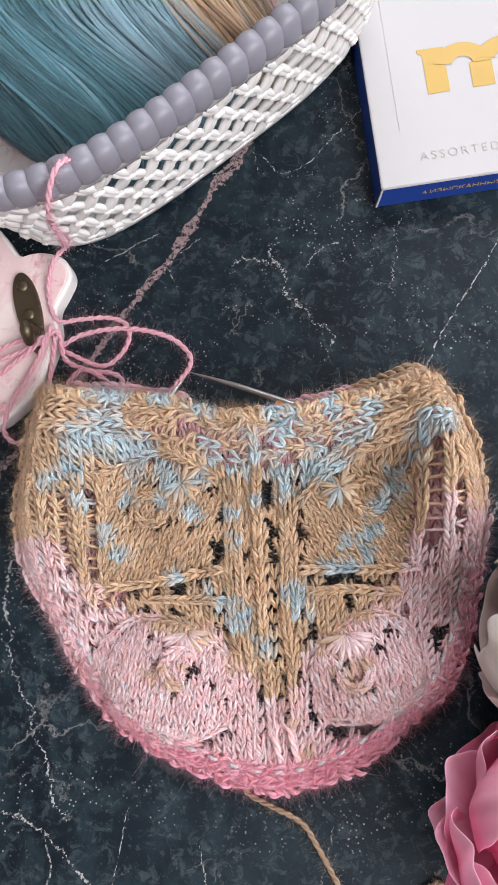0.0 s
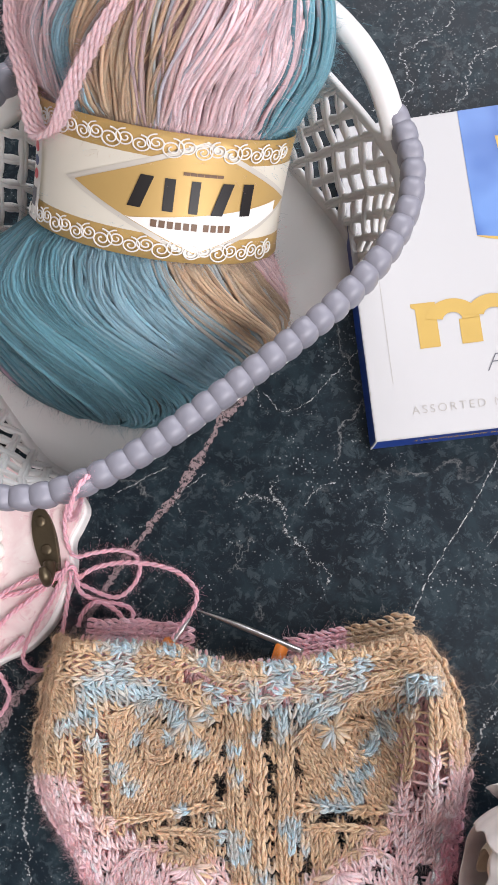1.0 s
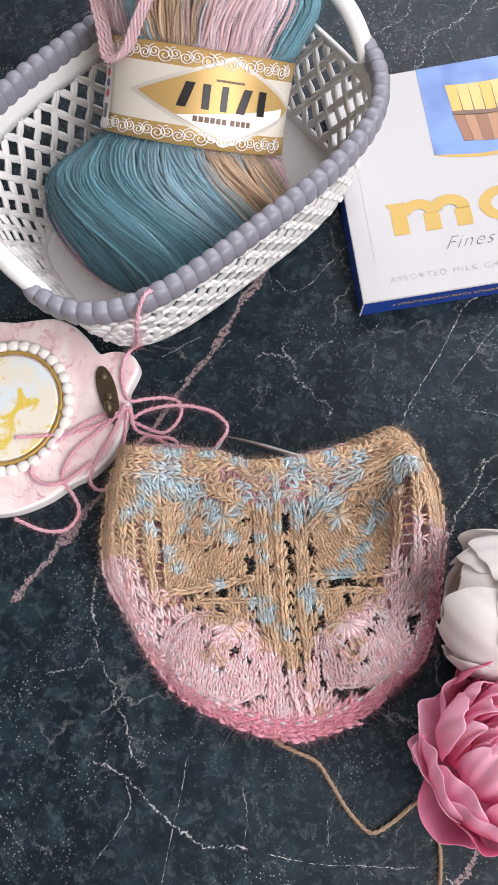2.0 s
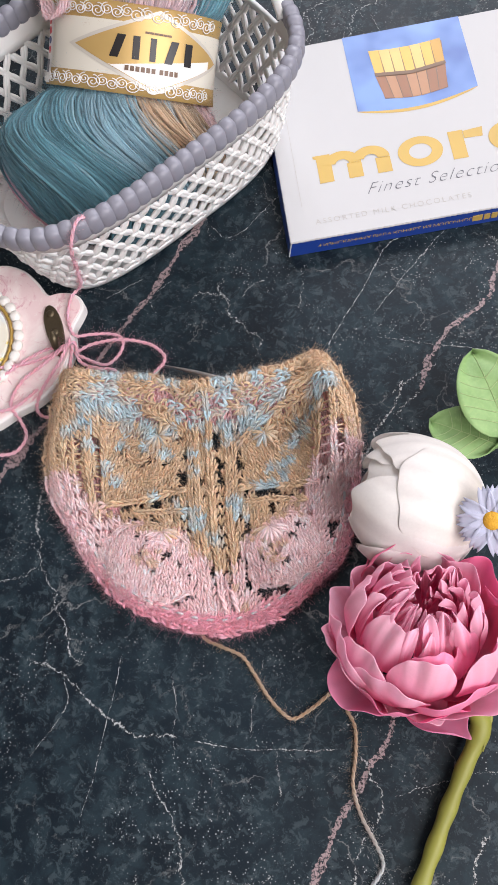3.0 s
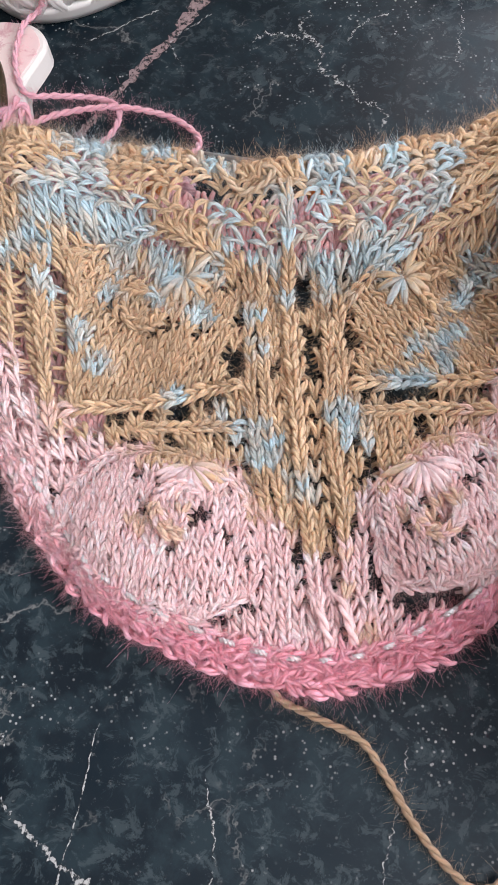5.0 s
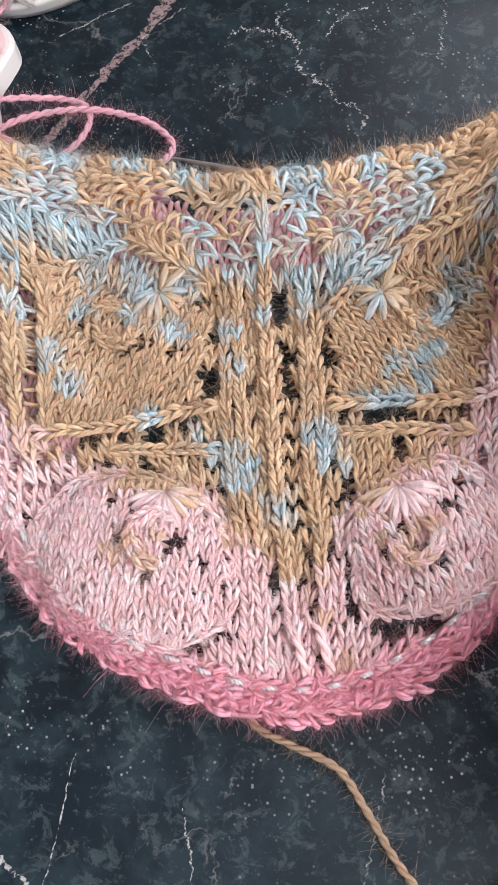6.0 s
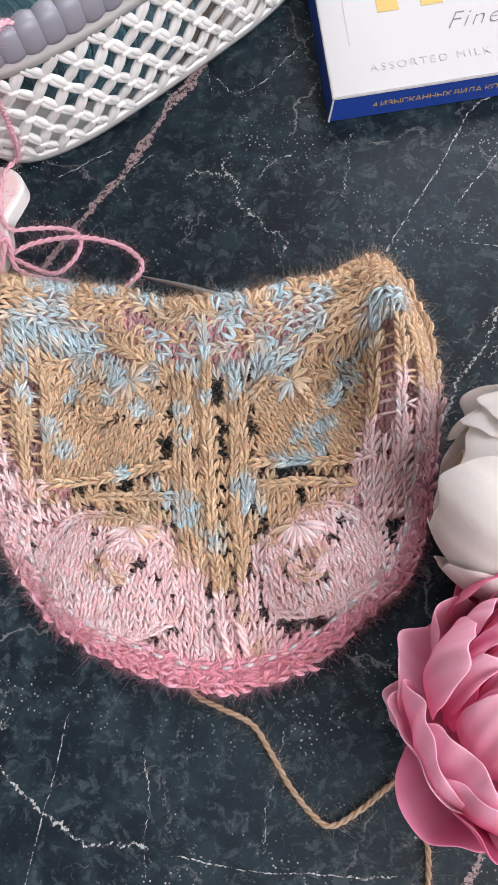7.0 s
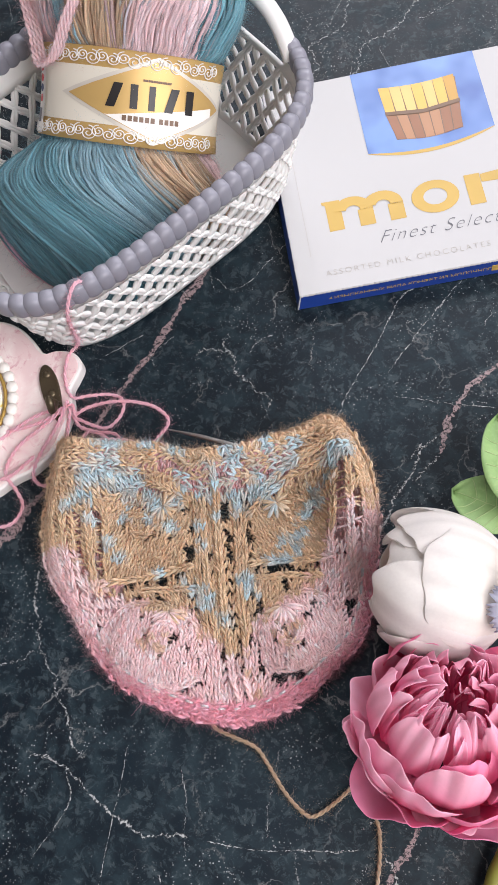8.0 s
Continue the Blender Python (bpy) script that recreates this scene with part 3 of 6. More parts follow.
def lattice():
    """Crossing diagonal strands with pinched nodes, moulded in one piece."""
    count, half_rows, f0, f1 = 48, 6, 0.085, 0.84
    k = half_rows * 6 + 1
    t = np.linspace(0, half_rows, k)
    paths, radii, ups = [], [], []
    for fam in (1, -1):
        for i in range(count):
            for strand in (-1, 1):
                s = (i + fam * t / 2) / count + strand * 0.00155
                f = f0 + (f1 - f0) * t / half_rows
                over = 0.0010 * fam * np.cos(math.pi * t) * (1 if i % 2 else -1) * 0.6
                p, n, _, _ = basket_point(s, f, over)
                paths.append(p)
                ups.append(n)
                radii.append(0.00105 + 0.00062 * np.sin(math.pi * t) ** 2)
    v, f, _ = tubes(np.array(paths), np.array(radii), 6, up=np.array(ups), flat=0.9, caps=False)
    # little pillows where the strands cross
    pil, rad, up2 = [], [], []
    for j in range(1, half_rows):
        for i in range(count):
            s0 = (i + 0.5 * (j % 2)) / count
            fh = f0 + (f1 - f0) * j / half_rows
            p, n, _, _ = basket_point(s0 + np.linspace(-0.0042, 0.0042, 5), np.full(5, fh), 0.0012)
            pil.append(p)
            up2.append(n)
            rad.append([0.0005, 0.0013, 0.0012, 0.0013, 0.0005])
    v2, fc2, _ = tubes(np.array(pil), np.array(rad), 6, up=np.array(up2))
    f = f + [[a + len(v) for a in q] for q in fc2]
    return mesh_part("lattice_wall", np.vstack([v, v2]), f, WHITE_PLASTIC, basket, "white moulded lattice with diamond holes")


lattice()
wall_band("foot_band", 0.0, 0.10)
wall_band("upper_band", 0.825, 1.0, 0.13)
# floor of the basket
s_all = np.arange(160) / 160
lo_ring, hi_ring = basket_point(s_all, 0.02, -0.001)[0], basket_point(s_all, 0.045, -0.001)[0]
mesh_part("base_plate", np.vstack([lo_ring, hi_ring]), [list(range(159, -1, -1)), list(range(160, 320))] + [[i, (i + 1) % 160, 160 + (i + 1) % 160, 160 + i] for i in range(160)], WHITE_PLASTIC, basket, smooth=False)

# beaded rim, in two runs between the handles
bead_bm = bmesh.new()
bmesh.ops.create_uvsphere(bead_bm, u_segments=14, v_segments=10, radius=1.0)
for v in bead_bm.verts:
    c = v.co
    p = 0.62
    v.co = Vector((math.copysign(abs(c.x) ** 1.0, c.x) * 0.0056, math.copysign(abs(c.y) ** p, c.y) * 0.0047, math.copysign(abs(c.z) ** p, c.z) * 0.0072))
bead_me = bpy.data.meshes.new("bead")
bead_bm.to_mesh(bead_me)
bead_bm.free()
bead_me.materials.append(GREY_PLASTIC)
bead_me.polygons.foreach_set("use_smooth", [True] * len(bead_me.polygons))
RIM_Z = 0.0875
rim_parts = {}
for run, sign in (("front", -1), ("back", 1)):
    s_run = np.linspace(0, 1, 2000, endpoint=False)
    _, _, px, py = basket_point(s_run, 1.0)
    keep = py * sign > 0.030
    idx = np.where(keep)[0]
    ss_run = s_run[idx]
    core, n0, _, _ = basket_point(np.linspace(ss_run[0], ss_run[-1], 120), 1.0, 0.001)
    core[:, 2] = RIM_Z - 0.0015
    v, f, _ = tubes(core[None], 0.0034, 8, flat=1.4)
    rim = mesh_part("rim", v, f, GREY_PLASTIC, basket, "grey plastic rim of rounded beads")
    rim_parts[run] = rim
    length = (ss_run[-1] - ss_run[0]) * 0.575
    count = int(round(length / 0.0066))
    for i in range(count):
        s0 = ss_run[0] + (ss_run[-1] - ss_run[0]) * (i + 0.5) / count
        p, n, _, _ = basket_point(s0, 1.0, 0.001)
        a, b = basket_point(s0 - 0.002, 1.0)[0][0], basket_point(s0 + 0.002, 1.0)[0][0]
        ob = new("bead", bead_me)
        ob.parent = rim
        ob.location = Vector((p[0][0], p[0][1], RIM_Z)) - base_of(rim)
        ob.rotation_euler = (radians(random.uniform(-1.5, 1.5)), 0, math.atan2(b[1] - a[1], b[0] - a[0]))
# handles: arched bars over a slot at both short ends
for sign in (1, -1):
    w = np.linspace(-1, 1, 41)
    along = w * 0.0375
    bulge = 0.1065 - 0.0022 * np.abs(w) ** 2.2 * 2
    px = sign * (bulge + 0.0015 * (1 - w * w))
    wpt = BC[None, :] + px[:, None] * BU + along[:, None] * BV
    z = 0.0860 + 0.0165 * (1 - np.abs(w) ** 2.6)
    v, f, _ = tubes(np.column_stack([wpt, z])[None], 0.0050, 10, flat=0.8)
    mesh_part("handle", v, f, WHITE_PLASTIC, basket, "white arched carrying handle")

# ---------------------------------------------------------------- yarn skein in the basket
SK_C = np.array([-0.043, 0.327, 0.076])
SK_D = np.array([0.13, 0.76, 0.62])
SK_D /= np.linalg.norm(SK_D)
SK_R = np.array([0.985, -0.02, -0.19])
SK_R -= SK_D * (SK_R @ SK_D)
SK_R /= np.linalg.norm(SK_R)
SK_N = np.cross(SK_R, SK_D)          # towards the viewer, out of the band's face
skein = thing("yarn_skein", (SK_C[0], SK_C[1], 0.004), "fluffy variegated teal, pink and tan yarn skein lying in the basket", "yarn")
SK_WR, SK_WN = 0.0455, 0.036


def skein_profile(s):
    """Half-width of the skein along its axis: a waist under the band and two lobes."""
    lo = np.where(s < 0, np.clip(1 - (np.maximum(-s - 0.036, 0) / 0.076) ** 2.4, 0, 1) ** 0.5, np.clip(1 - (np.maximum(s - 0.040, 0) / 0.062) ** 2.4, 0, 1) ** 0.5)
    swell = 1 + 0.22 * ss(0.018, 0.05, np.abs(s))
    return lo * swell


def skein_point(phi, s, lift=0.0):
    r = skein_profile(s)
    a, b = SK_WR * r + lift, SK_WN * r + lift
    low = ss(0.020, 0.060, -np.asarray(s, dtype=float))
    a = a * (1 + 0.22 * low)
    mid = np.multiply.outer(low, -0.009 * SK_R - 0.003 * SK_N)
    return SK_C + mid + np.multiply.outer(np.asarray(s, dtype=float), SK_D) + (np.cos(phi) * a)[..., None] * SK_R + (np.sin(phi) * b)[..., None] * SK_N


def in_basket(p, gap=0.0045):
    """Keeps the wool inside the basket's wall and above its floor."""
    p = np.array(p)
    p[:, 2] = np.maximum(p[:, 2], 0.006)
    d = p[:, :2] - BC
    u, v = d @ BU, d @ BV
    f = np.clip(p[:, 2] / BASKET_TOP, 0, 1)
    a, b = 0.1055 - 0.0225 * (1 - f) - gap, 0.075 - 0.0225 * (1 - f) - gap
    k = ((np.abs(u) / a) ** 3.4 + (np.abs(v) / b) ** 3.4) ** (1 / 3.4)
    k = np.where(p[:, 2] < 0.094, np.maximum(k, 1.0), 1.0)
    p[:, :2] = BC + (u / k)[:, None] * BU + (v / k)[:, None] * BV
    return p


TEAL_D, TEAL, SKYB, TAN, BROWN, PINK, ROSE = map(np.array, ((0.045, 0.115, 0.145), (0.12, 0.275, 0.335), (0.32, 0.52, 0.62), (0.58, 0.40, 0.27), (0.36, 0.25, 0.18), (0.88, 0.60, 0.63), (0.74, 0.28, 0.36)))


def skein_dye(deg, upper, rng):
    """Dyed colour of a strand by its place round the skein."""
    deg = (deg + 90) % 360 - 90
    deg = deg + rng.normal(0, 3)
    if upper:
        stops = ((-90, TEAL), (-5, TEAL), (28, TEAL * 1.2), (40, TEAL), (46, PINK * 1.02), (92, PINK), (98, TAN), (122, TAN * 0.8), (126, SKYB), (140, SKYB * 0.8), (146, PINK), (175, PINK), (185, TEAL), (270, BROWN))
    else:
        stops = ((-90, ROSE), (-40, BROWN), (-25, TEAL_D), (-12, TEAL_D), (-6, PINK), (28, PINK), (38, TAN), (60, TAN), (64, SKYB), (68, TAN), (82, TAN * 0.95), (90, SKYB), (118, SKYB * 0.8), (142, TEAL * 1.2), (168, TEAL * 1.0), (185, TEAL * 0.8), (245, TEAL_D * 1.4), (262, ROSE), (270, ROSE))
    xs = [a for a, _ in stops]
    c = np.array([np.interp(deg, xs, [q[i] for _, q in stops]) for i in range(3)])
    if rng.random() < 0.05:
        c = c * 0.5 + (TEAL if rng.random() < 0.5 else SKYB) * 0.5 if upper or deg > 30 else c
    return c * rng.uniform(0.78, 1.12) * (0.86 + 0.16 * math.sin(deg / 4.0))


def skein_lobe(name, upper, count, seed, label):
    rng = np.random.default_rng(seed)
    k = 25
    paths, radii, dyes, ups = [], [], [], []
    # the strands lie in locks that share their sweep, height and tone
    locks = [(-90 + 3.0 * (a + rng.uniform(-0.6, 0.6)), rng.normal(0, 0.0011), rng.uniform(0.84, 1.16), radians(rng.normal(0, 6)), rng.uniform(0, 6), rng.uniform(4, 8)) for a in range(120)]
    for i in range(count):
        mid, high, tone, turn, ph, beat = locks[i % len(locks)]
        deg = mid + rng.normal(0, 3.2)
        t = np.linspace(0, 1, k)
        if upper:
            s = 0.012 + t * 0.0895
            swirl = 0.16 * t * np.sin(deg / 9.0 + 4 * t) + radians(-26) * ss(0.2, 1, t) + turn * t
        else:
            s = -0.012 - t * 0.0995
            swirl = radians(-96) * ss(0.0, 0.95, t) + turn * t + 0.12 * t * np.sin(deg / 9.0 + 3 * t)
        if rng.random() < 0.04:
            swirl, high = swirl * rng.uniform(0.55, 1.3), 0.0012
        lift = high + rng.uniform(-0.0011, 0.0007) + 0.0006 * np.sin(t * beat + ph)
        lift = np.where(np.abs(s) < 0.026, np.minimum(lift, -0.0012), lift)
        phi = radians(deg) + swirl + 0.045 * np.sin(t * beat + ph) + 0.018 * np.sin(t * rng.uniform(6, 14) + rng.uniform(0, 6))
        p = skein_point(phi, s, lift)
        sway = np.sin(t * rng.uniform(10, 26) + rng.uniform(0, 6)) * 0.0005
        p = p + sway[:, None] * np.cross(np.cos(phi)[:, None] * SK_R + np.sin(phi)[:, None] * SK_N, SK_D)
        p = in_basket(p)
        paths.append(p)
        radii.append(np.full(k, rng.uniform(0.00058, 0.00095)))
        dyes.append(np.clip(skein_dye(mid, upper, rng) * tone, 0, 0.95))
        ups.append(np.cos(phi)[:, None] * SK_R + np.sin(phi)[:, None] * SK_N)
    v, f, who = tubes(np.array(paths), np.array(radii), 5, up=np.array(ups), caps=False)
    ob = mesh_part(name, v, f, WOOL, skein, label, True, np.array(dyes)[who])
    ob["kind"] = "stuff"
    # fibres
    flat_p, flat_u = np.array(paths).reshape(-1, 3), np.array(ups).reshape(-1, 3)
    pick = rng.integers(0, len(flat_p), 42000)
    hairs("fuzz", flat_p[pick] + flat_u[pick] * 0.0006, flat_u[pick], np.array(dyes)[pick // k] * 1.15, 0.0045, ob, rng, 0.00005, 2.0, 3)
    return ob


skein_lobe("lower_lobe", False, 1250, 11, "teal, sky blue, tan and pink strands")
skein_lobe("upper_lobe", True, 1150, 12, "pink, tan and teal strands")
# wound heart under the strands
gs, gp = np.linspace(-0.108, 0.098, 40), np.linspace(0, 2 * math.pi, 48, endpoint=False)
core_v = np.vstack([skein_point(gp, np.full(48, a), -0.0018 * skein_profile(np.array(a))) for a in gs])
core_v = in_basket(core_v, 0.006)
core_f = [[i * 48 + j, i * 48 + (j + 1) % 48, (i + 1) * 48 + (j + 1) % 48, (i + 1) * 48 + j] for i in range(39) for j in range(48)]
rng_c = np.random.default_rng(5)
# the strands' own dye, darkened to paint shade into the gaps between them
shaded_core_dye = np.vstack([np.array([skein_dye(math.degrees(b), a > 0, rng_c) * 0.6 for b in gp]) for a in gs])
mesh_part("heart", core_v, core_f, WOOL_CORE, skein, "", True, shaded_core_dye)


def loop_strand(name, points, colour, radius, parent, count=60, twist=2, seed=1, label=""):
    """A loose plied yarn: two strands wound round each other."""
    c = smooth_line(points, count)
    rng = np.random.default_rng(seed)
    seg = np.linalg.norm(np.diff(c, axis=0), axis=1).sum()
    th = np.linspace(0, 2 * math.pi * seg / (radius * 7.5), count)
    tan = np.gradient(c, axis=0)
    tan /= np.linalg.norm(tan, axis=1, keepdims=True)
    side = np.cross(tan, (0.05, 0.02, 1.0))
    side /= np.linalg.norm(side, axis=1, keepdims=True) + 1e-9
    nor = np.cross(side, tan)
    paths = [c + (side * np.cos(th + a)[:, None] + nor * np.sin(th + a)[:, None]) * radius * 0.52 for a in (0, math.pi)]
    v, f, who = tubes(np.array(paths), radius * 0.62, 6)
    colour = np.asarray(colour)
    dye = (colour if colour.ndim == 2 else np.tile(colour, (count, 1)))
    per = np.tile(np.repeat(dye, 6, axis=0), (2, 1))
    ob = mesh_part(name, v, f, WOOL, parent, label, True, per, at=tuple(c[0]))
    pick = rng.integers(0, count, int(seg * 16000))
    nr = rng.normal(0, 1, (len(pick), 3))
    nr /= np.linalg.norm(nr, axis=1, keepdims=True)
    hairs("fuzz", c[pick] + nr * radius * 0.8 + tan[pick] * rng.uniform(-0.5, 0.5, (len(pick), 1)) * seg / count, nr, dye[pick] * 1.05, 0.0028, ob if parent is None else parent, rng, 0.00003, 0.8)
    return ob


# paper band round the waist
band = None
BAND_H = 0.0455


def band_point(x, s, lift=0.0):
    """x: metres round the band from its middle line, s: along the skein."""
    phi = radians(93) - np.asarray(x) / 0.0435
    flare = 1.055 + 0.03 * (np.asarray(s) / 0.023) ** 2
    a, b = SK_WR * flare + lift, SK_WN * flare + lift
    return SK_C + np.asarray(s)[..., None] * SK_D + (np.cos(phi) * a)[..., None] * SK_R + (np.sin(phi) * b)[..., None] * SK_N


def band_patch(name, x0, x1, lower, upper, lift, mat, parent, label="", n=40, rows=6):
    x = np.linspace(x0, x1, n)
    lo = np.array([lower(a) if callable(lower) else lower for a in x])
    hi = np.array([upper(a) if callable(upper) else upper for a in x])
    v = np.vstack([band_point(x, lo + (hi - lo) * r / (rows - 1), lift) for r in range(rows)])
    f = [[r * n + i, r * n + i + 1, (r + 1) * n + i + 1, (r + 1) * n + i] for r in range(rows - 1) for i in range(n - 1)]
    return mesh_part(name, v, f, mat, parent, label)


hb = BAND_H / 2
band = band_patch("paper_band", -0.128, 0.128, -hb, hb, 0.0, LABEL_GOLD, skein, "glossy gold and cream paper band", 120, 8)
mod = band.modifiers.new("thick", 'SOLIDIFY')
mod.thickness, mod.offset = 0.0003, -1
band_patch("cream_field", -0.062, 0.075, -hb + 0.0092, hb - 0.0092, 0.0003, LABEL_CREAM, band, "cream field", 60)
dia = lambda k, w, c=0.0185: (lambda x: k * max(0.0, 1 - abs(x - c) / w))
band_patch("diamond_edge", -0.0285, 0.0655, dia(-0.0212, 0.0470), dia(0.0212, 0.0470), 0.0006, LABEL_SILVER, band, "silver diamond outline", 61, 5)
band_patch("diamond", -0.0240, 0.0610, dia(-0.0192, 0.0425), dia(0.0192, 0.0425), 0.0009, LABEL_GOLD, band, "gold diamond", 61, 5)
band_patch("diamond_foot", -0.0080, 0.0520, dia(-0.0188, 0.0420), lambda x: max(-0.0188 * (1 - abs(x - 0.0185) / 0.042), -0.0050 + 0.16 * (x - 0.0185)), 0.0012, LABEL_WHITE, band, "white foot of the diamond", 41, 4)
band_patch("info_strip", -0.0500, -0.0430, -hb + 0.001, hb - 0.008, 0.0012, LABEL_WHITE, band, "white strip with small round marks", 8)
for i, (sy, mt) in enumerate(((0.0105, RED_DOT), (0.0055, RED_DOT), (0.0005, NAVY_DOT), (-0.0045, RED_DOT))):
    rr = 0.0020
    band_patch("round_mark", -0.0487, -0.0487 + 2 * rr, lambda x: sy - math.sqrt(max(0, rr * rr - (x + 0.0467) ** 2)), lambda x: sy + math.sqrt(max(0, rr * rr - (x + 0.0467) ** 2)), 0.0015, mt, band, "", 17, 2)
band_patch("grey_mark", -0.0490, -0.0450, -0.0165, -0.0095, 0.0015, PRINT_GREY, band, "", 5, 2)
# brand mark as plain black strokes; small lines of print as bars
def stroke(x_low, x_high, wide, s0, s1):
    k = np.linspace(0, 1, 7)
    a = x_low + (x_high - x_low) * k
    rows = s0 + (s1 - s0) * k
    v = np.vstack([band_point(a + wide * e, rows, 0.0014) for e in (0.0, 0.5, 1.0)])
    f = [[c * 7 + r, (c + 1) * 7 + r, (c + 1) * 7 + r + 1, c * 7 + r + 1] for c in range(2) for r in range(6)]
    mesh_part("black_bar", v, f, INK, band, "plain black bar")


for x0, x1, wide in ((-0.0045, -0.0010, 0.0042), (0.0066, 0.0066, 0.0034), (0.0150, 0.0150, 0.0030), (0.0225, 0.0255, 0.0042), (0.0335, 0.0335, 0.0044)):
    stroke(x0, x1, wide, -0.0045, 0.0072)
for i in range(10):
    x0 = 0.0035 + i * 0.0026 + (0.0014 if i > 5 else 0)
    band_patch("brown_bar", x0, x0 + 0.0019, -0.0105, -0.0079, 0.0015, INK_BROWN, band, "plain brown bar", 3, 2)
for i in range(6):
    x0 = 0.012 + i * 0.0022
    band_patch("brown_bar", x0, x0 + 0.0021, 0.0090, 0.0101, 0.0015, INK_BROWN, band, "plain brown bar", 3, 2)


def scroll(x0, s0, size, turns, flip):
    """A white spiral flourish printed on the band."""
    t = np.linspace(0.0, 1, 40)
    r = size * (1 - 0.85 * t)
    a = t * turns * 2 * math.pi * flip + math.pi / 2
    x, s = x0 + r * np.cos(a), s0 + r * np.sin(a) * 0.9
    p = band_point(x, s, 0.0012)
    v, f, _ = tubes(p[None], 0.00032, 4, caps=False)
    return v, f


for s0, side in ((hb - 0.0048, 1), (-hb + 0.0048, -1)):
    vs, fs, base_n = [], [], 0
    for i in range(22):
        x0 = -0.050 + i * 0.0048
        v, f = scroll(x0, s0 + (0.0006 if i % 2 else -0.0006), 0.0033 if i % 4 else 0.0040, 2.0, 1 if i % 2 else -1)
        vs.append(v)
        fs += [[a + base_n for a in q] for q in f]
        base_n += len(v)
    mesh_part("scrollwork", np.vstack(vs), fs, LABEL_WHITE, band, "white scrollwork print")["kind"] = "stuff"
# the loose pink loop that hangs over the band
loop_pts = [skein_point(np.array(radians(p)), np.array(s), l) for p, s, l in ((88, 0.085, 0.004), (106, 0.058, 0.006), (118, 0.036, 0.008), (132, 0.0165, 0.008), (147, 0.012, 0.008), (160, 0.026, 0.007), (168, 0.048, 0.004), (160, 0.070, 0.004), (135, 0.09, 0.003))]
for i, off in enumerate((0, 0.0017, -0.0016, 0.0032)):
    loop_strand("loose_loop", [p + SK_D * off * 0.6 + SK_N * 0.0006 * (i % 2) + SK_R * off for p in loop_pts], PINK * (1.0 - 0.06 * i), 0.00115, skein, 90, seed=20 + i, label="loose pink loop")


# ---------------------------------------------------------------- the knitting
# local plan in millimetres: p to the right, q from the rounded hem to the open top
KO, KR, KA = np.array([0.032, 0.004]), np.array([0.988, 0.153]), np.array([-0.153, 0.988])
SIDE_LINE = np.array([(-80, 152), (-85.5, 136), (-89.5, 120), (-92, 104), (-91, 88), (-84.5, 74), (-77.5, 60), (-69, 45.5), (-58.5, 31.5), (-46, 21.5), (-35, 15.5), (-21.5, 9.5), (-10, 5.8), (2, 4), (14, 5), (25.5, 8.8), (39.5, 16), (53, 26), (65.5, 36.5), (74, 52), (78, 67), (80.5, 82), (83, 98), (82.5, 114), (80.5, 125), (76, 137), (69.5, 147)], dtype=float)
TOP_LINE = np.array([(-80, 152), (-66, 149.5), (-48, 149), (-32, 146.5), (-22, 143.5), (-13, 140), (0, 138.5), (14, 139.5), (30, 142), (48, 144.5), (62, 148.5), (69.5, 147)], dtype=float)
OUTLINE = np.vstack([SIDE_LINE, TOP_LINE[::-1][1:-1]])
UL = np.array([(-59, 118), (-46, 124), (-36, 126), (-18, 118), (-13.5, 103), (-15, 86), (-36, 81.5), (-58, 80)], dtype=float)
UR = np.array([(17, 109), (25, 116), (43, 121), (58, 117.5), (57.5, 97), (55, 84), (40, 83), (17, 84)], dtype=float)
LL = np.array([(-63, 51), (-57.5, 60), (-46, 66.5), (-29, 64), (-15, 54), (-12.5, 42), (-14, 29), (-27, 22.5), (-47, 28), (-58.5, 37)], dtype=float)
LR = np.array([(19.5, 39.5), (18.5, 50), (25, 57), (38, 64.5), (50, 63), (56.5, 54), (57, 43), (51, 34), (37, 28), (24, 28), (19.5, 33)], dtype=float)


def rise(p, q):
    """How far the standing top edge and the two folded sides lift the panel, in millimetres."""
    up = 20.0 * ss(114, 142, q)
    out = 22.0 * ss(-38, -72, p) * ss(62, 122, q) + 24.0 * ss(48, 72, p) * ss(55, 106, q)
    return np.hypot(up, out)


def knit_height(p, q):
    """Height of the front panel above the table, in millimetres."""
    p, q = np.asarray(p, dtype=float), np.asarray(q, dtype=float)
    lift = rise(p, q)
    h = 6.6 + lift + 2.0 * np.exp(-(p / 9) ** 2) * ss(110, 138, q) - 2.5 * np.exp(-((p - 46) / 9) ** 2 - ((q - 108) / 14) ** 2)
    for (cx, cy, rx, ry, up) in ((-36, 43, 24, 23, 6.0), (37, 46, 20, 20, 5.4), (-37, 100, 23, 20, 2.4), (37, 100, 20, 18, 1.6)):
        h = h + up * np.clip(1 - ((p - cx) / rx) ** 2 - ((q - cy) / ry) ** 2, 0, 1) ** 0.5
    h = h + 0.8 * wobble(p, q, 0.09, 1.0) + 0.5 * wobble(p, q, 0.22, 4.0)
    e = np.clip(line_distance(SIDE_LINE, p, q) / 12.0, 0, 1)
    low = 2.2 + 0.5 * lift
    return low + (h - low) * np.sqrt(np.clip(1 - (1 - e) ** 2, 0, 1))


def knit_world(p, q, z):
    p, q, z = np.asarray(p) * 0.001, np.asarray(q) * 0.001, np.asarray(z) * 0.001
    return np.stack([KO[0] + p * KR[0] + q * KA[0], KO[1] + p * KR[1] + q * KA[1], z], axis=-1)


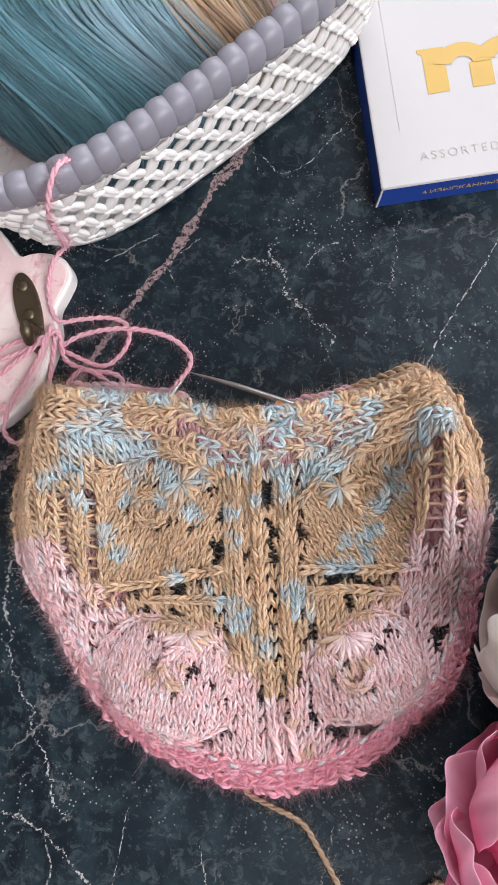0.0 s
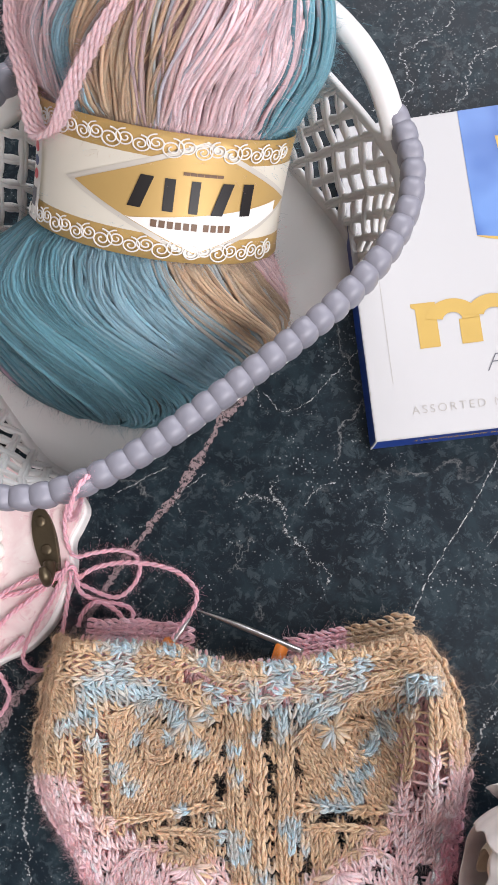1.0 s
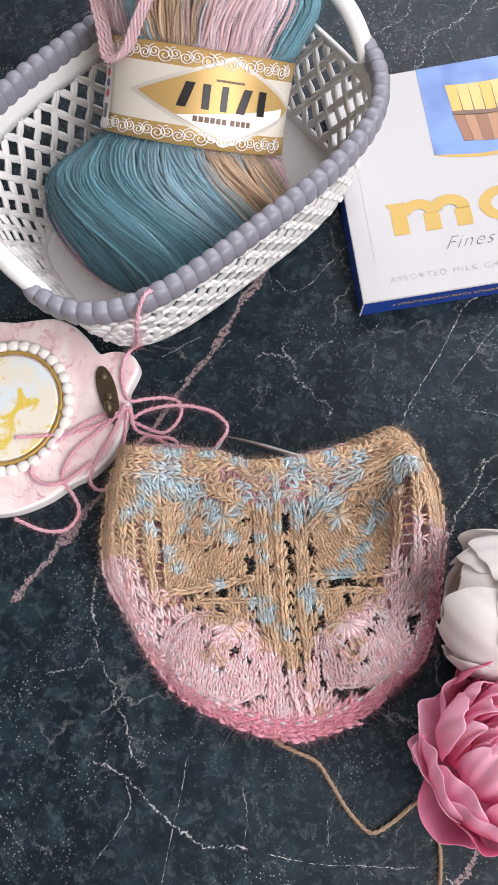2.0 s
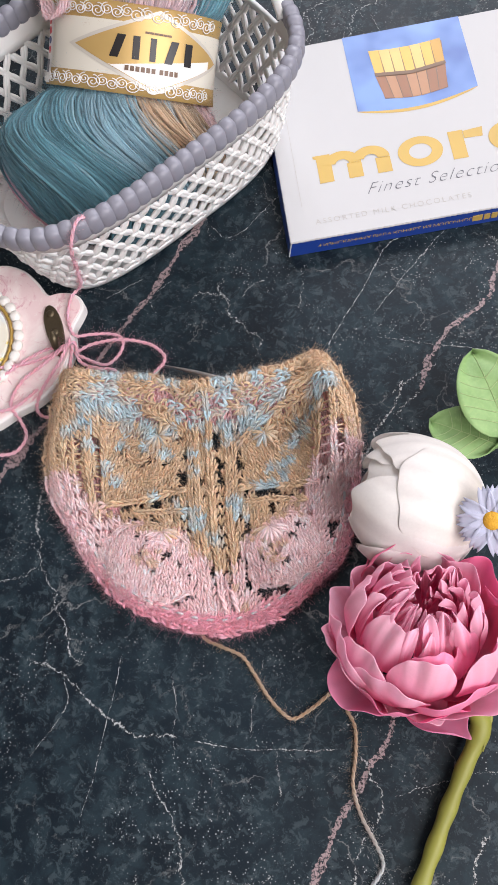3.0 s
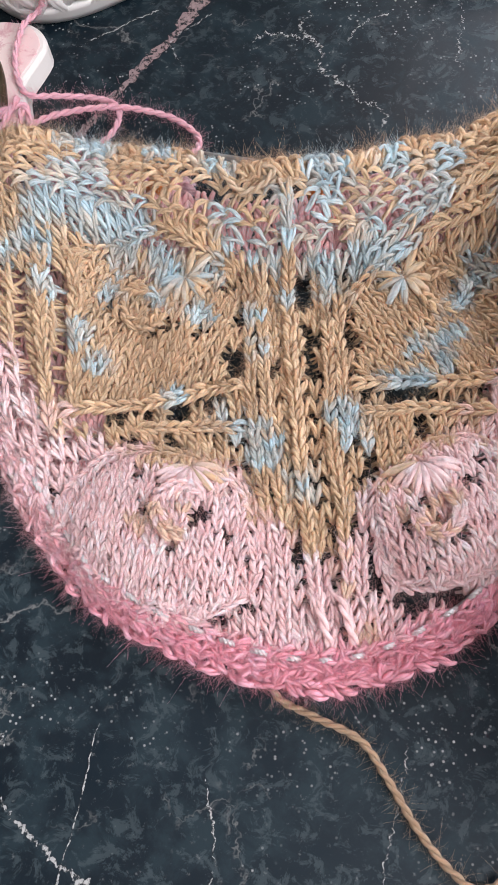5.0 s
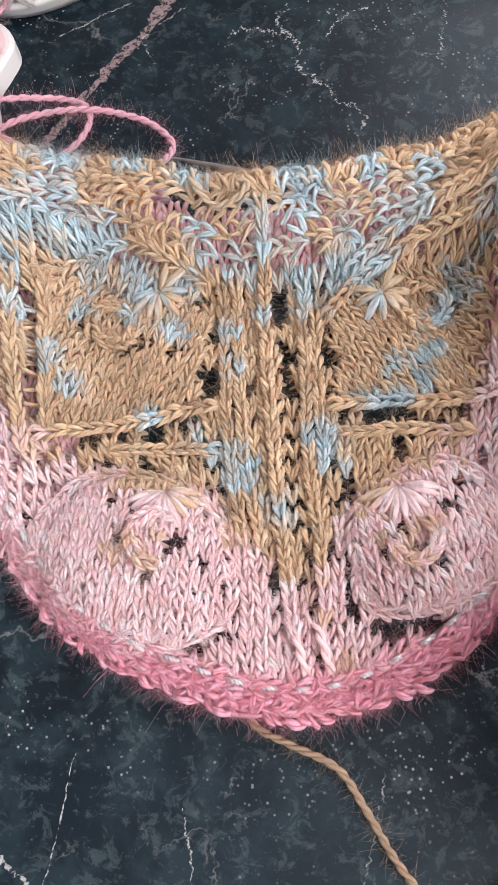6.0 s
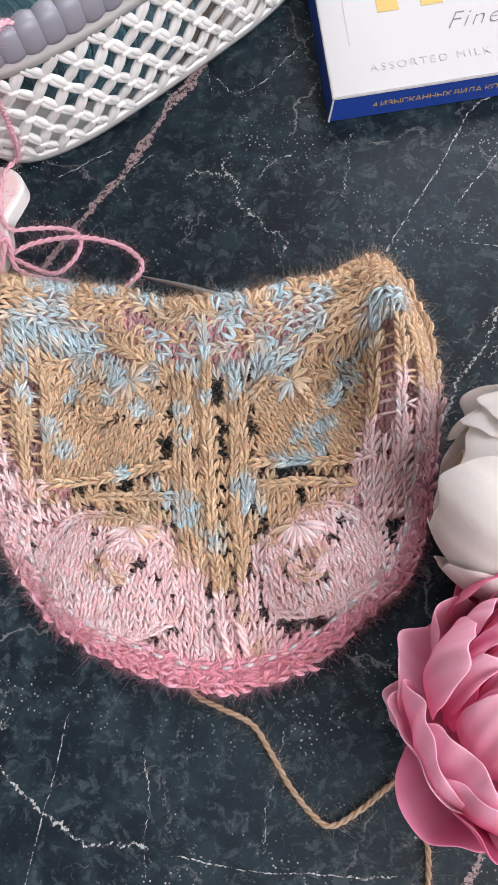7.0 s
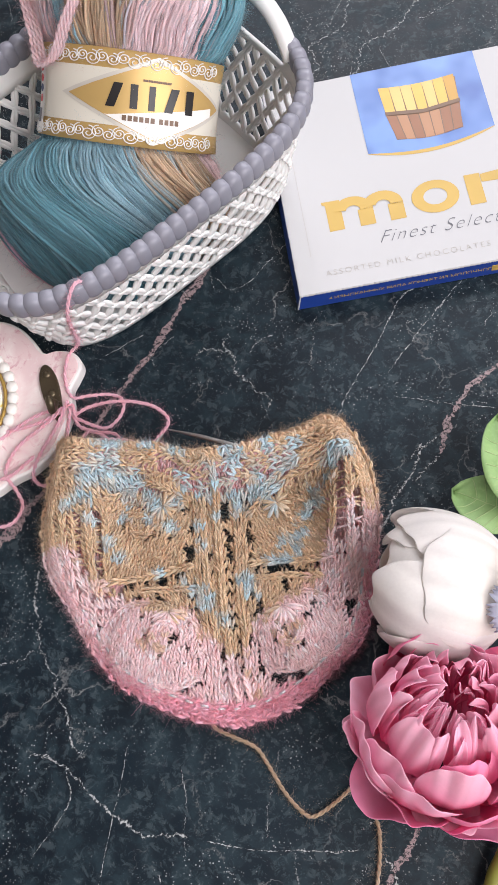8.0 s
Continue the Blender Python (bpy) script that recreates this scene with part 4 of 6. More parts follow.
K_TAN, K_BLUE, K_PINK, K_HEM = map(np.array, ((0.66, 0.455, 0.295), (0.46, 0.62, 0.70), (0.97, 0.645, 0.655), (0.94, 0.39, 0.48)))
# blue dye along the top, on the two upper leaves and down the middle: place and reach
BLUE_TOP = ((-52, 146, 6.6), (-54, 138, 6), (-48, 130, 6.6), (-42, 130, 6.6), (-32, 147, 4), (-18, 142, 5), (-56, 128, 5), (-51, 135, 4), (-62, 134, 8), (-68, 122, 6), (-75, 118, 5), (12, 136, 7), (9, 130, 5.5), (31, 139, 4.6), (44, 139, 4.6), (42, 132, 3.6), (23, 129, 4), (36, 129, 5.6), (66, 130, 7.6), (62, 128, 4.6), (59, 121, 3))
BLUE_LEAF = ((-36, 124, 4.6), (-33, 119, 5.3), (-29, 116, 3.6), (-22, 119, 3.6), (-48, 121, 3.6), (-49, 111, 3.6), (-36, 110, 3), (-25, 106, 4.6), (-52, 91, 3.6), (-63, 110, 4), (-58, 98, 3.8), (-32, 82, 3.3), (24, 120, 7), (18, 119, 5.6), (31, 122, 4), (52, 117, 4.3), (50, 110, 5), (45, 105, 4.3), (39, 93, 4.3), (33, 92, 3.6), (44, 96, 3.6), (27, 83, 3), (33, 83, 3.6), (40, 86, 3.6), (31, 110, 3))
BLUE_MIDDLE = ((-14, 125, 3.3), (-11, 105, 3), (-6, 121, 5.3), (0, 126, 4.3), (2, 130, 4), (-17, 130, 3), (-3, 131, 4.6), (11, 119, 6), (6, 118, 4), (12, 112, 4.6), (-9, 93, 3.3), (-1, 109, 2.3), (-20, 76, 4.5), (-13, 71, 4.8), (-8, 65, 5), (1, 55, 4.6), (13, 73, 5.6), (15, 67, 4.3))
BLUE_SPOTS = BLUE_TOP + BLUE_LEAF + BLUE_MIDDLE
PINK_LINE = np.array([(-100, 100), (-87, 98), (-79, 97), (-72, 89), (-65, 75), (-50, 69), (-40, 66), (-29, 59), (-16, 59), (-11.5, 48), (-5, 43), (1, 34), (8, 34), (12.5, 43), (19, 55.5), (28, 56), (38, 65), (48.5, 67), (53, 81), (57, 91), (63, 93), (66.5, 103), (80, 102), (95, 102)], dtype=float)


def knit_dye(p, q, rng):
    p, q = np.asarray(p, dtype=float), np.asarray(q, dtype=float)
    jit = rng.normal(0, 1, p.shape)
    limit = np.interp(p, PINK_LINE[:, 0], PINK_LINE[:, 1]) + 2.2 * jit + 3 * wobble(p, q, 0.3, 2.0)
    pink = ss(-2.5, 2.5, limit - q)
    blue = np.zeros(p.shape)
    for x, y, r in BLUE_SPOTS:
        blue = np.maximum(blue, ss(1.2, 0.7, np.hypot((p - x) / 1.15, q - y) / (0.88 * r) + rng.normal(0, 0.22, p.shape)))
    d = line_distance(SIDE_LINE, p, q)
    hem = ss(6.5, 2, d - 4.5 * ss(34, 8, q) + 1.2 * jit) * ss(92, 70, q) * np.where(p > 0, 1.0, 0.35 + 0.65 * ss(60, 25, q))
    blue = blue * rng.uniform(0.7, 1.0, p.shape)
    c = K_TAN * (1 - blue[..., None]) + K_BLUE * blue[..., None]
    kind = rng.random(p.shape)[..., None]
    c = np.where(kind < 0.16, c * 0.6 + np.array([0.62, 0.46, 0.32]) * 0.4, np.where(kind > 0.90, c * 0.6 + np.array([0.46, 0.29, 0.17]) * 0.4, c))
    c = c * (1 - pink[..., None]) + K_PINK * pink[..., None]
    # brown flecks where the dye changes among the pink
    fleck = ((np.abs(p - 30) < 9) & (np.abs(q - 44) < 5)) | ((np.abs(p + 37) < 8) & (np.abs(q - 46) < 4)) | ((np.abs(p - 14) < 5) & (np.abs(q - 22) < 8))
    fl = np.where(fleck & (rng.random(p.shape) < 0.5), 0.75, 0.0)
    c = c * (1 - fl[..., None]) + K_TAN * fl[..., None]
    c = c * (1 - hem[..., None]) + K_HEM * hem[..., None]
    return c * (1 + 0.11 * rng.normal(0, 1, p.shape))[..., None]


LEG = np.array([(-0.03, -0.90, -0.85, 0.80), (-0.15, -0.45, 0.22, 1.0), (-0.30, 0.0, 0.50, 1.06), (-0.41, 0.45, 0.25, 1.0), (-0.33, 0.90, -0.85, 0.80)])


def plied(path, rad, rng):
    """Two plies wound round each leg of a stitch."""
    n, k, _ = path.shape
    m = 7
    at = np.linspace(0, k - 1, m)
    lo = np.minimum(at.astype(int), k - 2)
    w = (at - lo)[None, :, None]
    c = path[:, lo] * (1 - w) + path[:, lo + 1] * w
    r = rad[:, lo] * (1 - w[..., 0]) + rad[:, lo + 1] * w[..., 0]
    tan = np.gradient(c, axis=1)
    tan /= np.linalg.norm(tan, axis=2, keepdims=True) + 1e-9
    side = np.cross(tan, np.array([0.03, 0.02, 1.0]))
    side /= np.linalg.norm(side, axis=2, keepdims=True) + 1e-9
    up = np.cross(side, tan)
    a = rng.uniform(0, 6.28, (n, 1)) + np.linspace(0, 3.6, m)[None, :]
    out = []
    for half in (0.0, math.pi):
        out.append(c + (side * np.cos(a + half)[..., None] + up * np.sin(a + half)[..., None]) * (r * 0.50)[..., None])
    return np.concatenate(out), np.concatenate([r, r]) * rng.uniform(0.62, 0.78, (2 * n, 1))


def stitches(name, cp, cq, turn, w, r, lift, parent, rng, label="", dye=None, height=None, sides=6, fat=0.205):
    """Knit stitches, each a V of two swelling legs, laid on the panel's surface."""
    cp, cq = np.asarray(cp, dtype=float), np.asarray(cq, dtype=float)
    n = len(cp)
    turn, w, r, lift = (np.broadcast_to(np.asarray(a, dtype=float), (n,)) for a in (turn, w, r, lift))
    turn = turn + rng.normal(0, 0.12, n)
    cp, cq = cp + rng.normal(0, 0.22, n), cq + rng.normal(0, 0.2, n)
    w = w * rng.uniform(0.9, 1.12, n)
    paths, radii = [], []
    for mirror in (1, -1):
        x = (LEG[:, 0] * mirror)[None, :] * w[:, None] * rng.uniform(0.9, 1.12, (n, 1))
        y = LEG[:, 1][None, :] * r[:, None] * rng.uniform(0.95, 1.1, (n, 1))
        ct, st = np.cos(turn)[:, None], np.sin(turn)[:, None]
        p, q = cp[:, None] + x * ct - y * st, cq[:, None] + x * st + y * ct
        z = (height or knit_height)(p, q) + lift[:, None] + LEG[:, 2][None, :] * w[:, None] * 0.5 + rng.normal(0, 0.12, (n, 1))
        paths.append(knit_world(p, q, np.maximum(z, 0.9)))
        radii.append(LEG[:, 3][None, :] * w[:, None] * fat * 0.001 * rng.uniform(0.88, 1.12, (n, 1)))
    colour = knit_dye(cp, cq, rng) if dye is None else np.broadcast_to(np.asarray(dye, dtype=float), (n, 3)) * (1 + 0.08 * rng.normal(0, 1, (n, 1)))
    path, rad, dyed = np.concatenate(paths), np.concatenate(radii), np.vstack([colour, colour])
    if sides > 4:
        path2, rad2 = plied(path, rad, rng)
        dyed2 = np.concatenate([dyed * rng.uniform(0.88, 1.12, (2 * n, 1)), dyed * rng.uniform(0.88, 1.12, (2 * n, 1))])
        v, f, who = tubes(path2, rad2, 4, caps=False)
    else:
        dyed2 = dyed
        v, f, who = tubes(path, rad, sides, caps=False)
    ob = mesh_part(name, v, f, WOOL, parent, label, True, np.clip(dyed2, 0, 0.96)[who])
    ob["kind"] = "stuff"
    return ob, np.concatenate(paths), np.vstack([colour, colour])


knitting = thing("knitted_panel", (0.02, 0.08, 0.0), "fuzzy tan, blue and pink hand-knitted lace pouch lying on the table", "knitting")
krng = np.random.default_rng(77)
fluff_p, fluff_t, fluff_c = [], [], []


def add_fluff(res):
    fluff_p.append(res[1].reshape(-1, 3))
    along = np.gradient(res[1], axis=1)
    fluff_t.append((along / (np.linalg.norm(along, axis=2, keepdims=True) + 1e-9)).reshape(-1, 3))
    fluff_c.append(np.repeat(res[2], LEG.shape[0], axis=0))


# eyelets of the lace, motif by motif
HOLES = [(-26.5, 135.5), (-20.5, 134.5), (-32, 125.5), (-11, 125), (-13, 118.5), (-18, 114), (-40.5, 117.5), (-46.5, 106), (-38, 101), (-32.5, 103), (-26, 99), (-14.5, 102), (-16, 92.5), (-17, 85.5), (-31.5, 77), (-24, 79.5), (-49, 76.5), (-55, 75), (-40, 76.5)]
HOLES += [(4.6, 128), (4, 122), (3.8, 115), (3.6, 108), (3.4, 101.5), (6.2, 97), (3.6, 91.5), (3.4, 85.5), (3.5, 80), (3.6, 74), (4.2, 68), (3.6, 62), (5.8, 56), (5.8, 49.7), (6.7, 43.5), (6.6, 36.8), (7.7, 30.2), (7.9, 24.5), (8.7, 17), (-4.6, 88), (-4.6, 79.5), (-2.6, 37), (-0.6, 30.4), (-0.4, 24.3)]
HOLES += [(13, 123.5), (14.5, 117), (29.5, 125), (34.5, 124), (42, 116), (49.5, 108.5), (16.5, 94), (15.2, 103), (19, 79), (26.5, 78.7), (34, 77.8), (41.2, 77), (49.4, 77), (15, 88), (74, 120), (62.2, 81), (63, 87)]
HOLES += [(-60.5, 73), (-57.5, 63), (-62.5, 57.5), (-43.9, 69.5), (-33, 68.5), (-41.5, 59), (-36.5, 56.5), (-15, 67), (-14, 61.5), (-15.6, 56), (-25, 47.5), (-28, 44.5), (-19.7, 42.5), (-32.5, 38.5), (-39, 49.5), (-12.6, 36.5), (-11.3, 31), (-14.5, 24.5), (-21.8, 22), (-27.3, 19), (-36.5, 17.5), (-67.5, 73), (-73.5, 75), (-62, 65.5), (-54, 65), (-72.5, 86)]
HOLES += [(17.5, 61), (17, 56), (15.2, 66), (33, 69), (53, 67), (46.5, 58.5), (42.5, 52), (30.5, 47), (25.7, 41.5), (34, 42.3), (37.5, 39.5), (17.4, 42), (17.5, 35.5), (18.7, 29.5), (22, 24.7), (30, 24.5), (37, 23.5), (26, 21.5), (64, 60), (65.5, 56.5), (63.8, 52.5)]
SLITS = [((-72, 88), (-71.5, 113), 2.0), ((-61.3, 84), (-61, 112), 1.7), ((65.6, 91), (66.5, 123), 3.0), ((74, 84), (74.8, 110), 2.2)]


def open_work(p, q, grow=1.0):
    m = np.zeros(p.shape, dtype=bool)
    for x, y in HOLES:
        m |= np.hypot(p - x, (q - y) * 1.15) < 2.75 * grow
    for a, b, r in SLITS:
        m |= line_distance([a, b], p, q) < r * grow
    return m


def grid(w, r, turn=0.0, brick=False):
    g = np.arange(-130, 130, 1.0)
    u, v = np.meshgrid(np.arange(-130, 130, w), np.arange(-130, 130, r))
    ct, st = math.cos(turn), math.sin(turn)
    p, q = (u * ct - v * st).ravel(), (u * st + v * ct + 75).ravel()
    return p + 1.1 * wobble(p, q, 0.11, 3.0), q + 1.1 * wobble(p, q, 0.12, 6.0)


def in_any(p, q, polys):
    m = np.zeros(p.shape, dtype=bool)
    for poly in polys:
        m |= inside(poly, p, q)
    return m


# chains that stand out as ribs: line, stitch width, row height, lift
RIBS = [(((0.6, 133), (-0.6, 95), (0.4, 60), (2.2, 24)), 3.3, 2.9, 1.7),
        (((-11.5, 116), (-11.6, 90), (-11, 68), (-9, 48)), 3.0, 2.8, 1.4), (((-7.8, 118), (-8, 92), (-7.6, 66), (-4.5, 48)), 3.0, 2.8, 1.4),
        (((10.2, 116), (9.4, 90), (9.0, 64), (10.5, 44), (10.5, 28)), 3.0, 2.8, 1.5), (((13.2, 108), (12.6, 92), (12.4, 66)), 3.0, 2.8, 1.2),
        (((-61, 78.2), (-45, 79.2), (-28, 81.5), (-16, 83)), 3.4, 2.9, 2.0), (((17, 82), (32, 81.6), (46, 81), (57, 81)), 3.4, 2.9, 1.8),
        (((-57.5, 118), (-58, 98), (-59, 80)), 3.2, 2.9, 1.4), (((-65.5, 118), (-66, 98), (-66, 76)), 3.3, 2.9, 1.7), (((-77.5, 118), (-79, 98), (-77, 74)), 3.3, 2.9, 1.2), (((-84, 120), (-86, 104), (-84, 86)), 3.3, 2.8, 0.8),
        (((62, 119), (60.5, 102), (57, 83)), 3.3, 2.9, 2.0), (((70.8, 124), (69.8, 104), (68.2, 80)), 3.4, 2.9, 1.8), (((79, 120), (79, 98), (76.5, 80)), 3.4, 2.8, 1.0),
        (((-15, 72), (-28, 72.5), (-42, 73)), 3.1, 2.8, 1.2), (((19, 74), (34, 74), (50, 72.5)), 3.1, 2.8, 1.2),
        (tuple(map(tuple, LL[[7, 8, 9, 0, 1, 2, 3, 4, 5, 6, 7]])), 3.0, 2.7, 0.7), (tuple(map(tuple, LR[[8, 9, 10, 0, 1, 2, 3, 4, 5, 6, 7, 8]])), 3.0, 2.7, 0.6),
        (((17, 109), (28, 118), (42, 125), (57, 129)), 3.3, 2.9, 1.8), (((24, 120), (34, 126), (46, 132), (61, 137)), 3.3, 2.9, 1.8), (((-59, 119.5), (-46, 125.5), (-34, 128), (-17, 120)), 3.1, 2.8, 0.9)]
rib_p, rib_q, rib_t, rib_w, rib_r, rib_l = [], [], [], [], [], []
for line, w, r, lift in RIBS:
    dense = smooth_line(line, 200)
    total = np.linalg.norm(np.diff(dense, axis=0), axis=1).sum()
    c = smooth_line(line, max(3, int(total / (r * 0.92))))
    t = np.gradient(c, axis=0)
    rib_p += list(c[:, 0])
    rib_q += list(c[:, 1])
    rib_t += list(np.arctan2(t[:, 1], t[:, 0]) - math.pi / 2 + math.pi)
    rib_w += [w] * len(c)
    rib_r += [r] * len(c)
    rib_l += [lift] * len(c)
add_fluff(stitches("rib_chains", rib_p, rib_q, rib_t, rib_w, rib_r, rib_l, knitting, krng, "raised chains of twisted stitches"))
rib_lines = [np.array(smooth_line(l, 30)) for l, *_ in RIBS]


def near_rib(p, q, d):
    m = np.zeros(p.shape, dtype=bool)
    for l in rib_lines:
        m |= line_distance(l[::3], p, q) < d
    return m


# stockinette ground between the motifs
gp, gq = grid(3.45, 2.85)
top_q = np.interp(gp, TOP_LINE[:, 0], TOP_LINE[:, 1])
ok = inside(OUTLINE, gp, gq) & ~in_any(gp, gq, (UL, UR, LL, LR)) & ~open_work(gp, gq) & ~near_rib(gp, gq, 1.3) & (gq < top_q - 15) & (line_distance(SIDE_LINE, gp, gq) > 2)
gp0, gq0 = gp[ok], gq[ok]
stitches("ground_back", gp0, gq0, math.pi / 2, 2.9, 3.0, -2.6, knitting, krng, "backs of the lace stitches", dye=knit_dye(gp0, gq0, krng) * 0.9, sides=4, fat=0.15)
add_fluff(stitches("ground_stitches", gp[ok], gq[ok], -0.012 * gp[ok] * 0.5, 3.3, 2.85, 0.0, knitting, krng, "lace ground of knit stitches"))
# leaf motifs with slanting stitches
for nm, poly, turn, lift in (("upper_leaf", UL, radians(-24), 0.9), ("upper_leaf", UR, radians(30), 0.6), ("lower_leaf", LL, radians(-9), 0.9), ("lower_leaf", LR, radians(14), 0.8)):
    gp, gq = grid(3.05, 2.5, turn)
    ok = inside(poly, gp, gq) & ~open_work(gp, gq, 0.98)
    gp0, gq0 = gp[ok], gq[ok]
    stitches("leaf_back", gp0, gq0, turn + math.pi / 2, 2.6, 2.6, lift - 2.5, knitting, krng, "backs of the leaf stitches", dye=knit_dye(gp0, gq0, krng) * 0.9, sides=4, fat=0.15)
    add_fluff(stitches(nm, gp[ok], gq[ok], turn, 2.95, 2.55, lift, knitting, krng, "raised leaf motif in stockinette"))
# starry gathers and rolled rosettes on the leaves
for cx, cy, reach, spread in ((-29, 117, 9, (-170, 60)), (31.5, 112.5, 9, (-190, 60)), (-28, 60.5, 10, (-170, -10)), (30.5, 58, 10, (-165, 0))):
    n = 9
    paths, rad, cols = [], [], []
    for i in range(n):
        a = radians(spread[0] + (spread[1] - spread[0]) * i / (n - 1) + krng.normal(0, 4))
        for k2 in (0, 1):
            t = np.linspace(0.08, 1, 6) * reach * krng.uniform(0.75, 1.05)
            p, q = cx + np.cos(a + 0.07 * k2) * t, cy + np.sin(a + 0.07 * k2) * t
            z = knit_height(p, q) + 1.5 + 1.1 * np.sin(np.linspace(0, math.pi, 6))
            paths.append(knit_world(p, q, z))
            rad.append(np.array([0.45, 0.75, 0.95, 0.95, 0.8, 0.5]) * 0.001)
            cols.append(knit_dye(np.array([cx + np.cos(a) * 4]), np.array([cy + np.sin(a) * 4]), krng)[0])
    v, f, who = tubes(np.array(paths), np.array(rad), 6)
    mesh_part("star_gather", v, f, WOOL, knitting, "gathered star of long stitches", True, np.clip(np.array(cols), 0, 1)[who])["kind"] = "stuff"
for cx, cy, rr, a0, a1 in ((-41, 107, 5.5, 60, 330), (42.5, 108.5, 6.0, -150, 110), (-29.5, 48, 6.5, 60, 250), (33, 44.5, 5.5, 200, 400)):
    n = 13
    a = np.radians(np.linspace(a0, a1, n))
    add_fluff(stitches("rolled_rosette", cx + rr * np.cos(a), cy + rr * np.sin(a), a, 3.1, 2.1, 2.9, knitting, krng, "rolled rosette of stitches"))
# garter band along the open top: rows of purl bumps
gp, gq = grid(3.6, 3.5)
top_q = np.interp(gp, TOP_LINE[:, 0], TOP_LINE[:, 1])
gq = gq + (top_q - 145)
ok = inside(OUTLINE, gp, gq) & (gq > top_q - 16) & ~open_work(gp, gq) & (line_distance(SIDE_LINE, gp, gq) > 1.5)
add_fluff(stitches("top_band", gp[ok], gq[ok], math.pi / 2 + krng.normal(0, 0.4, ok.sum()), 3.4, 2.9, krng.uniform(0.0, 1.4, ok.sum()), knitting, krng, "ribbed garter band along the open top"))
edge_line = smooth_line(TOP_LINE, 46)
add_fluff(stitches("top_edge", edge_line[:, 0], edge_line[:, 1] - 0.8, krng.normal(0, 0.3, 46), 4.2, 2.6, 0.9, knitting, krng))
# thick rose hem round the bottom
hem_line = smooth_line(SIDE_LINE[5:22], 400)
dh = np.concatenate([[0], np.cumsum(np.linalg.norm(np.diff(hem_line, axis=0), axis=1))])
ht = np.gradient(hem_line, axis=0)
ht /= np.linalg.norm(ht, axis=1, keepdims=True)
hn = np.stack([-ht[:, 1], ht[:, 0]], axis=1)
hp, hq, hturn = [], [], []
for inset, step in ((0.7, 2.9), (2.7, 2.9), (4.8, 2.9), (7.0, 3.0)):
    for s in np.arange(0, dh[-1], step):
        i = int(np.searchsorted(dh, s))
        i = min(i, 399)
        if inset > 5 and abs(hem_line[i, 0]) > 38:
            continue
        hp.append(hem_line[i, 0] + hn[i, 0] * inset)
        hq.append(hem_line[i, 1] + hn[i, 1] * inset)
        hturn.append(math.atan2(hn[i, 1], hn[i, 0]) - math.pi)
hturn = np.array(hturn) + krng.normal(0, 0.38, len(hp))
hp, hq = np.array(hp) + krng.normal(0, 0.5, len(hp)), np.array(hq) + krng.normal(0, 0.5, len(hp))
add_fluff(stitches("hem", hp, hq, hturn, 3.3 * krng.uniform(0.85, 1.2, len(hp)), 2.7, krng.uniform(0.0, 1.4, len(hp)), knitting, krng, "deep rose bound-off hem", fat=0.205))
# side edges above the hem
for seg in (SIDE_LINE[0:6], SIDE_LINE[21:]):
    c = smooth_line(seg, int(np.linalg.norm(np.diff(seg, axis=0), axis=1).sum() / 2.6))
    t = np.gradient(c, axis=0)
    for inset in (0.5, 3.2, 5.8):
        n2 = np.stack([-t[:, 1], t[:, 0]], axis=1)
        n2 /= np.linalg.norm(n2, axis=1, keepdims=True)
        cc2 = c + n2 * inset
        add_fluff(stitches("side_edge", cc2[:, 0], cc2[:, 1], np.arctan2(t[:, 1], t[:, 0]) - math.pi / 2, 3.7, 2.9, 0.2, knitting, krng))
# ladders of loose yarn across the slits
lp, lr, lc = [], [], []
for a, b, r in SLITS:
    for t in np.arange(0.06, 1, 0.14):
        x, y = a[0] + (b[0] - a[0]) * t, a[1] + (b[1] - a[1]) * t
        u = np.linspace(-r - 1.5, r + 1.5, 5)
        y2 = y + krng.normal(0, 1.2) + u * krng.normal(0, 0.25)
        lp.append(knit_world(x + u, y2, knit_height(x + u, y2) - 0.5 + np.array([0, -0.6, -0.9, -0.6, 0])))
        lr.append(np.full(5, 0.00055))
        lc.append(knit_dye(np.array([x]), np.array([y]), krng)[0])
v, f, who = tubes(np.array(lp), np.array(lr), 5)
mesh_part("ladder", v, f, WOOL, knitting, "loose strands across the dropped-stitch slits", True, np.clip(np.array(lc), 0, 1)[who])["kind"] = "stuff"
# two loose rose loops above the hem
for x in (3, 9):
    loop_strand("loose_loop", [knit_world(x - 1.2, 26, knit_height(x, 26) + 0.5), knit_world(x - 0.2, 23, knit_height(x, 23) + 2.4), knit_world(x + 1.0, 18, knit_height(x, 18) + 2.6), knit_world(x + 2.0, 14, knit_height(x, 14) + 1.0)], K_PINK, 0.0011, knitting, 24, seed=x)


# a stray beige curl at the dip of the top edge
curl = [(a, b, float(knit_height(a, b)) + c) for a, b, c in ((-16.5, 143.5, 1.0), (-16.8, 140, 2.5), (-15, 136.5, 2.6), (-11, 133.5, 2.6), (-5.5, 134, 2.6), (-2.5, 136.5, 2.4), (-5, 138.5, 2.0))]
loop_strand("curl", [tuple(knit_world(np.array(a), np.array(b), np.array(c))) for a, b, c in curl], np.array([0.58, 0.45, 0.33]), 0.0009, knitting, 60, seed=3, label="stray beige curl of yarn")


# inside of the pouch: the rose back panel seen through slits and above the front edge
def back_height(p, q):
    return np.maximum(1.6, knit_height(p, q) * 0.45 - 1.0)


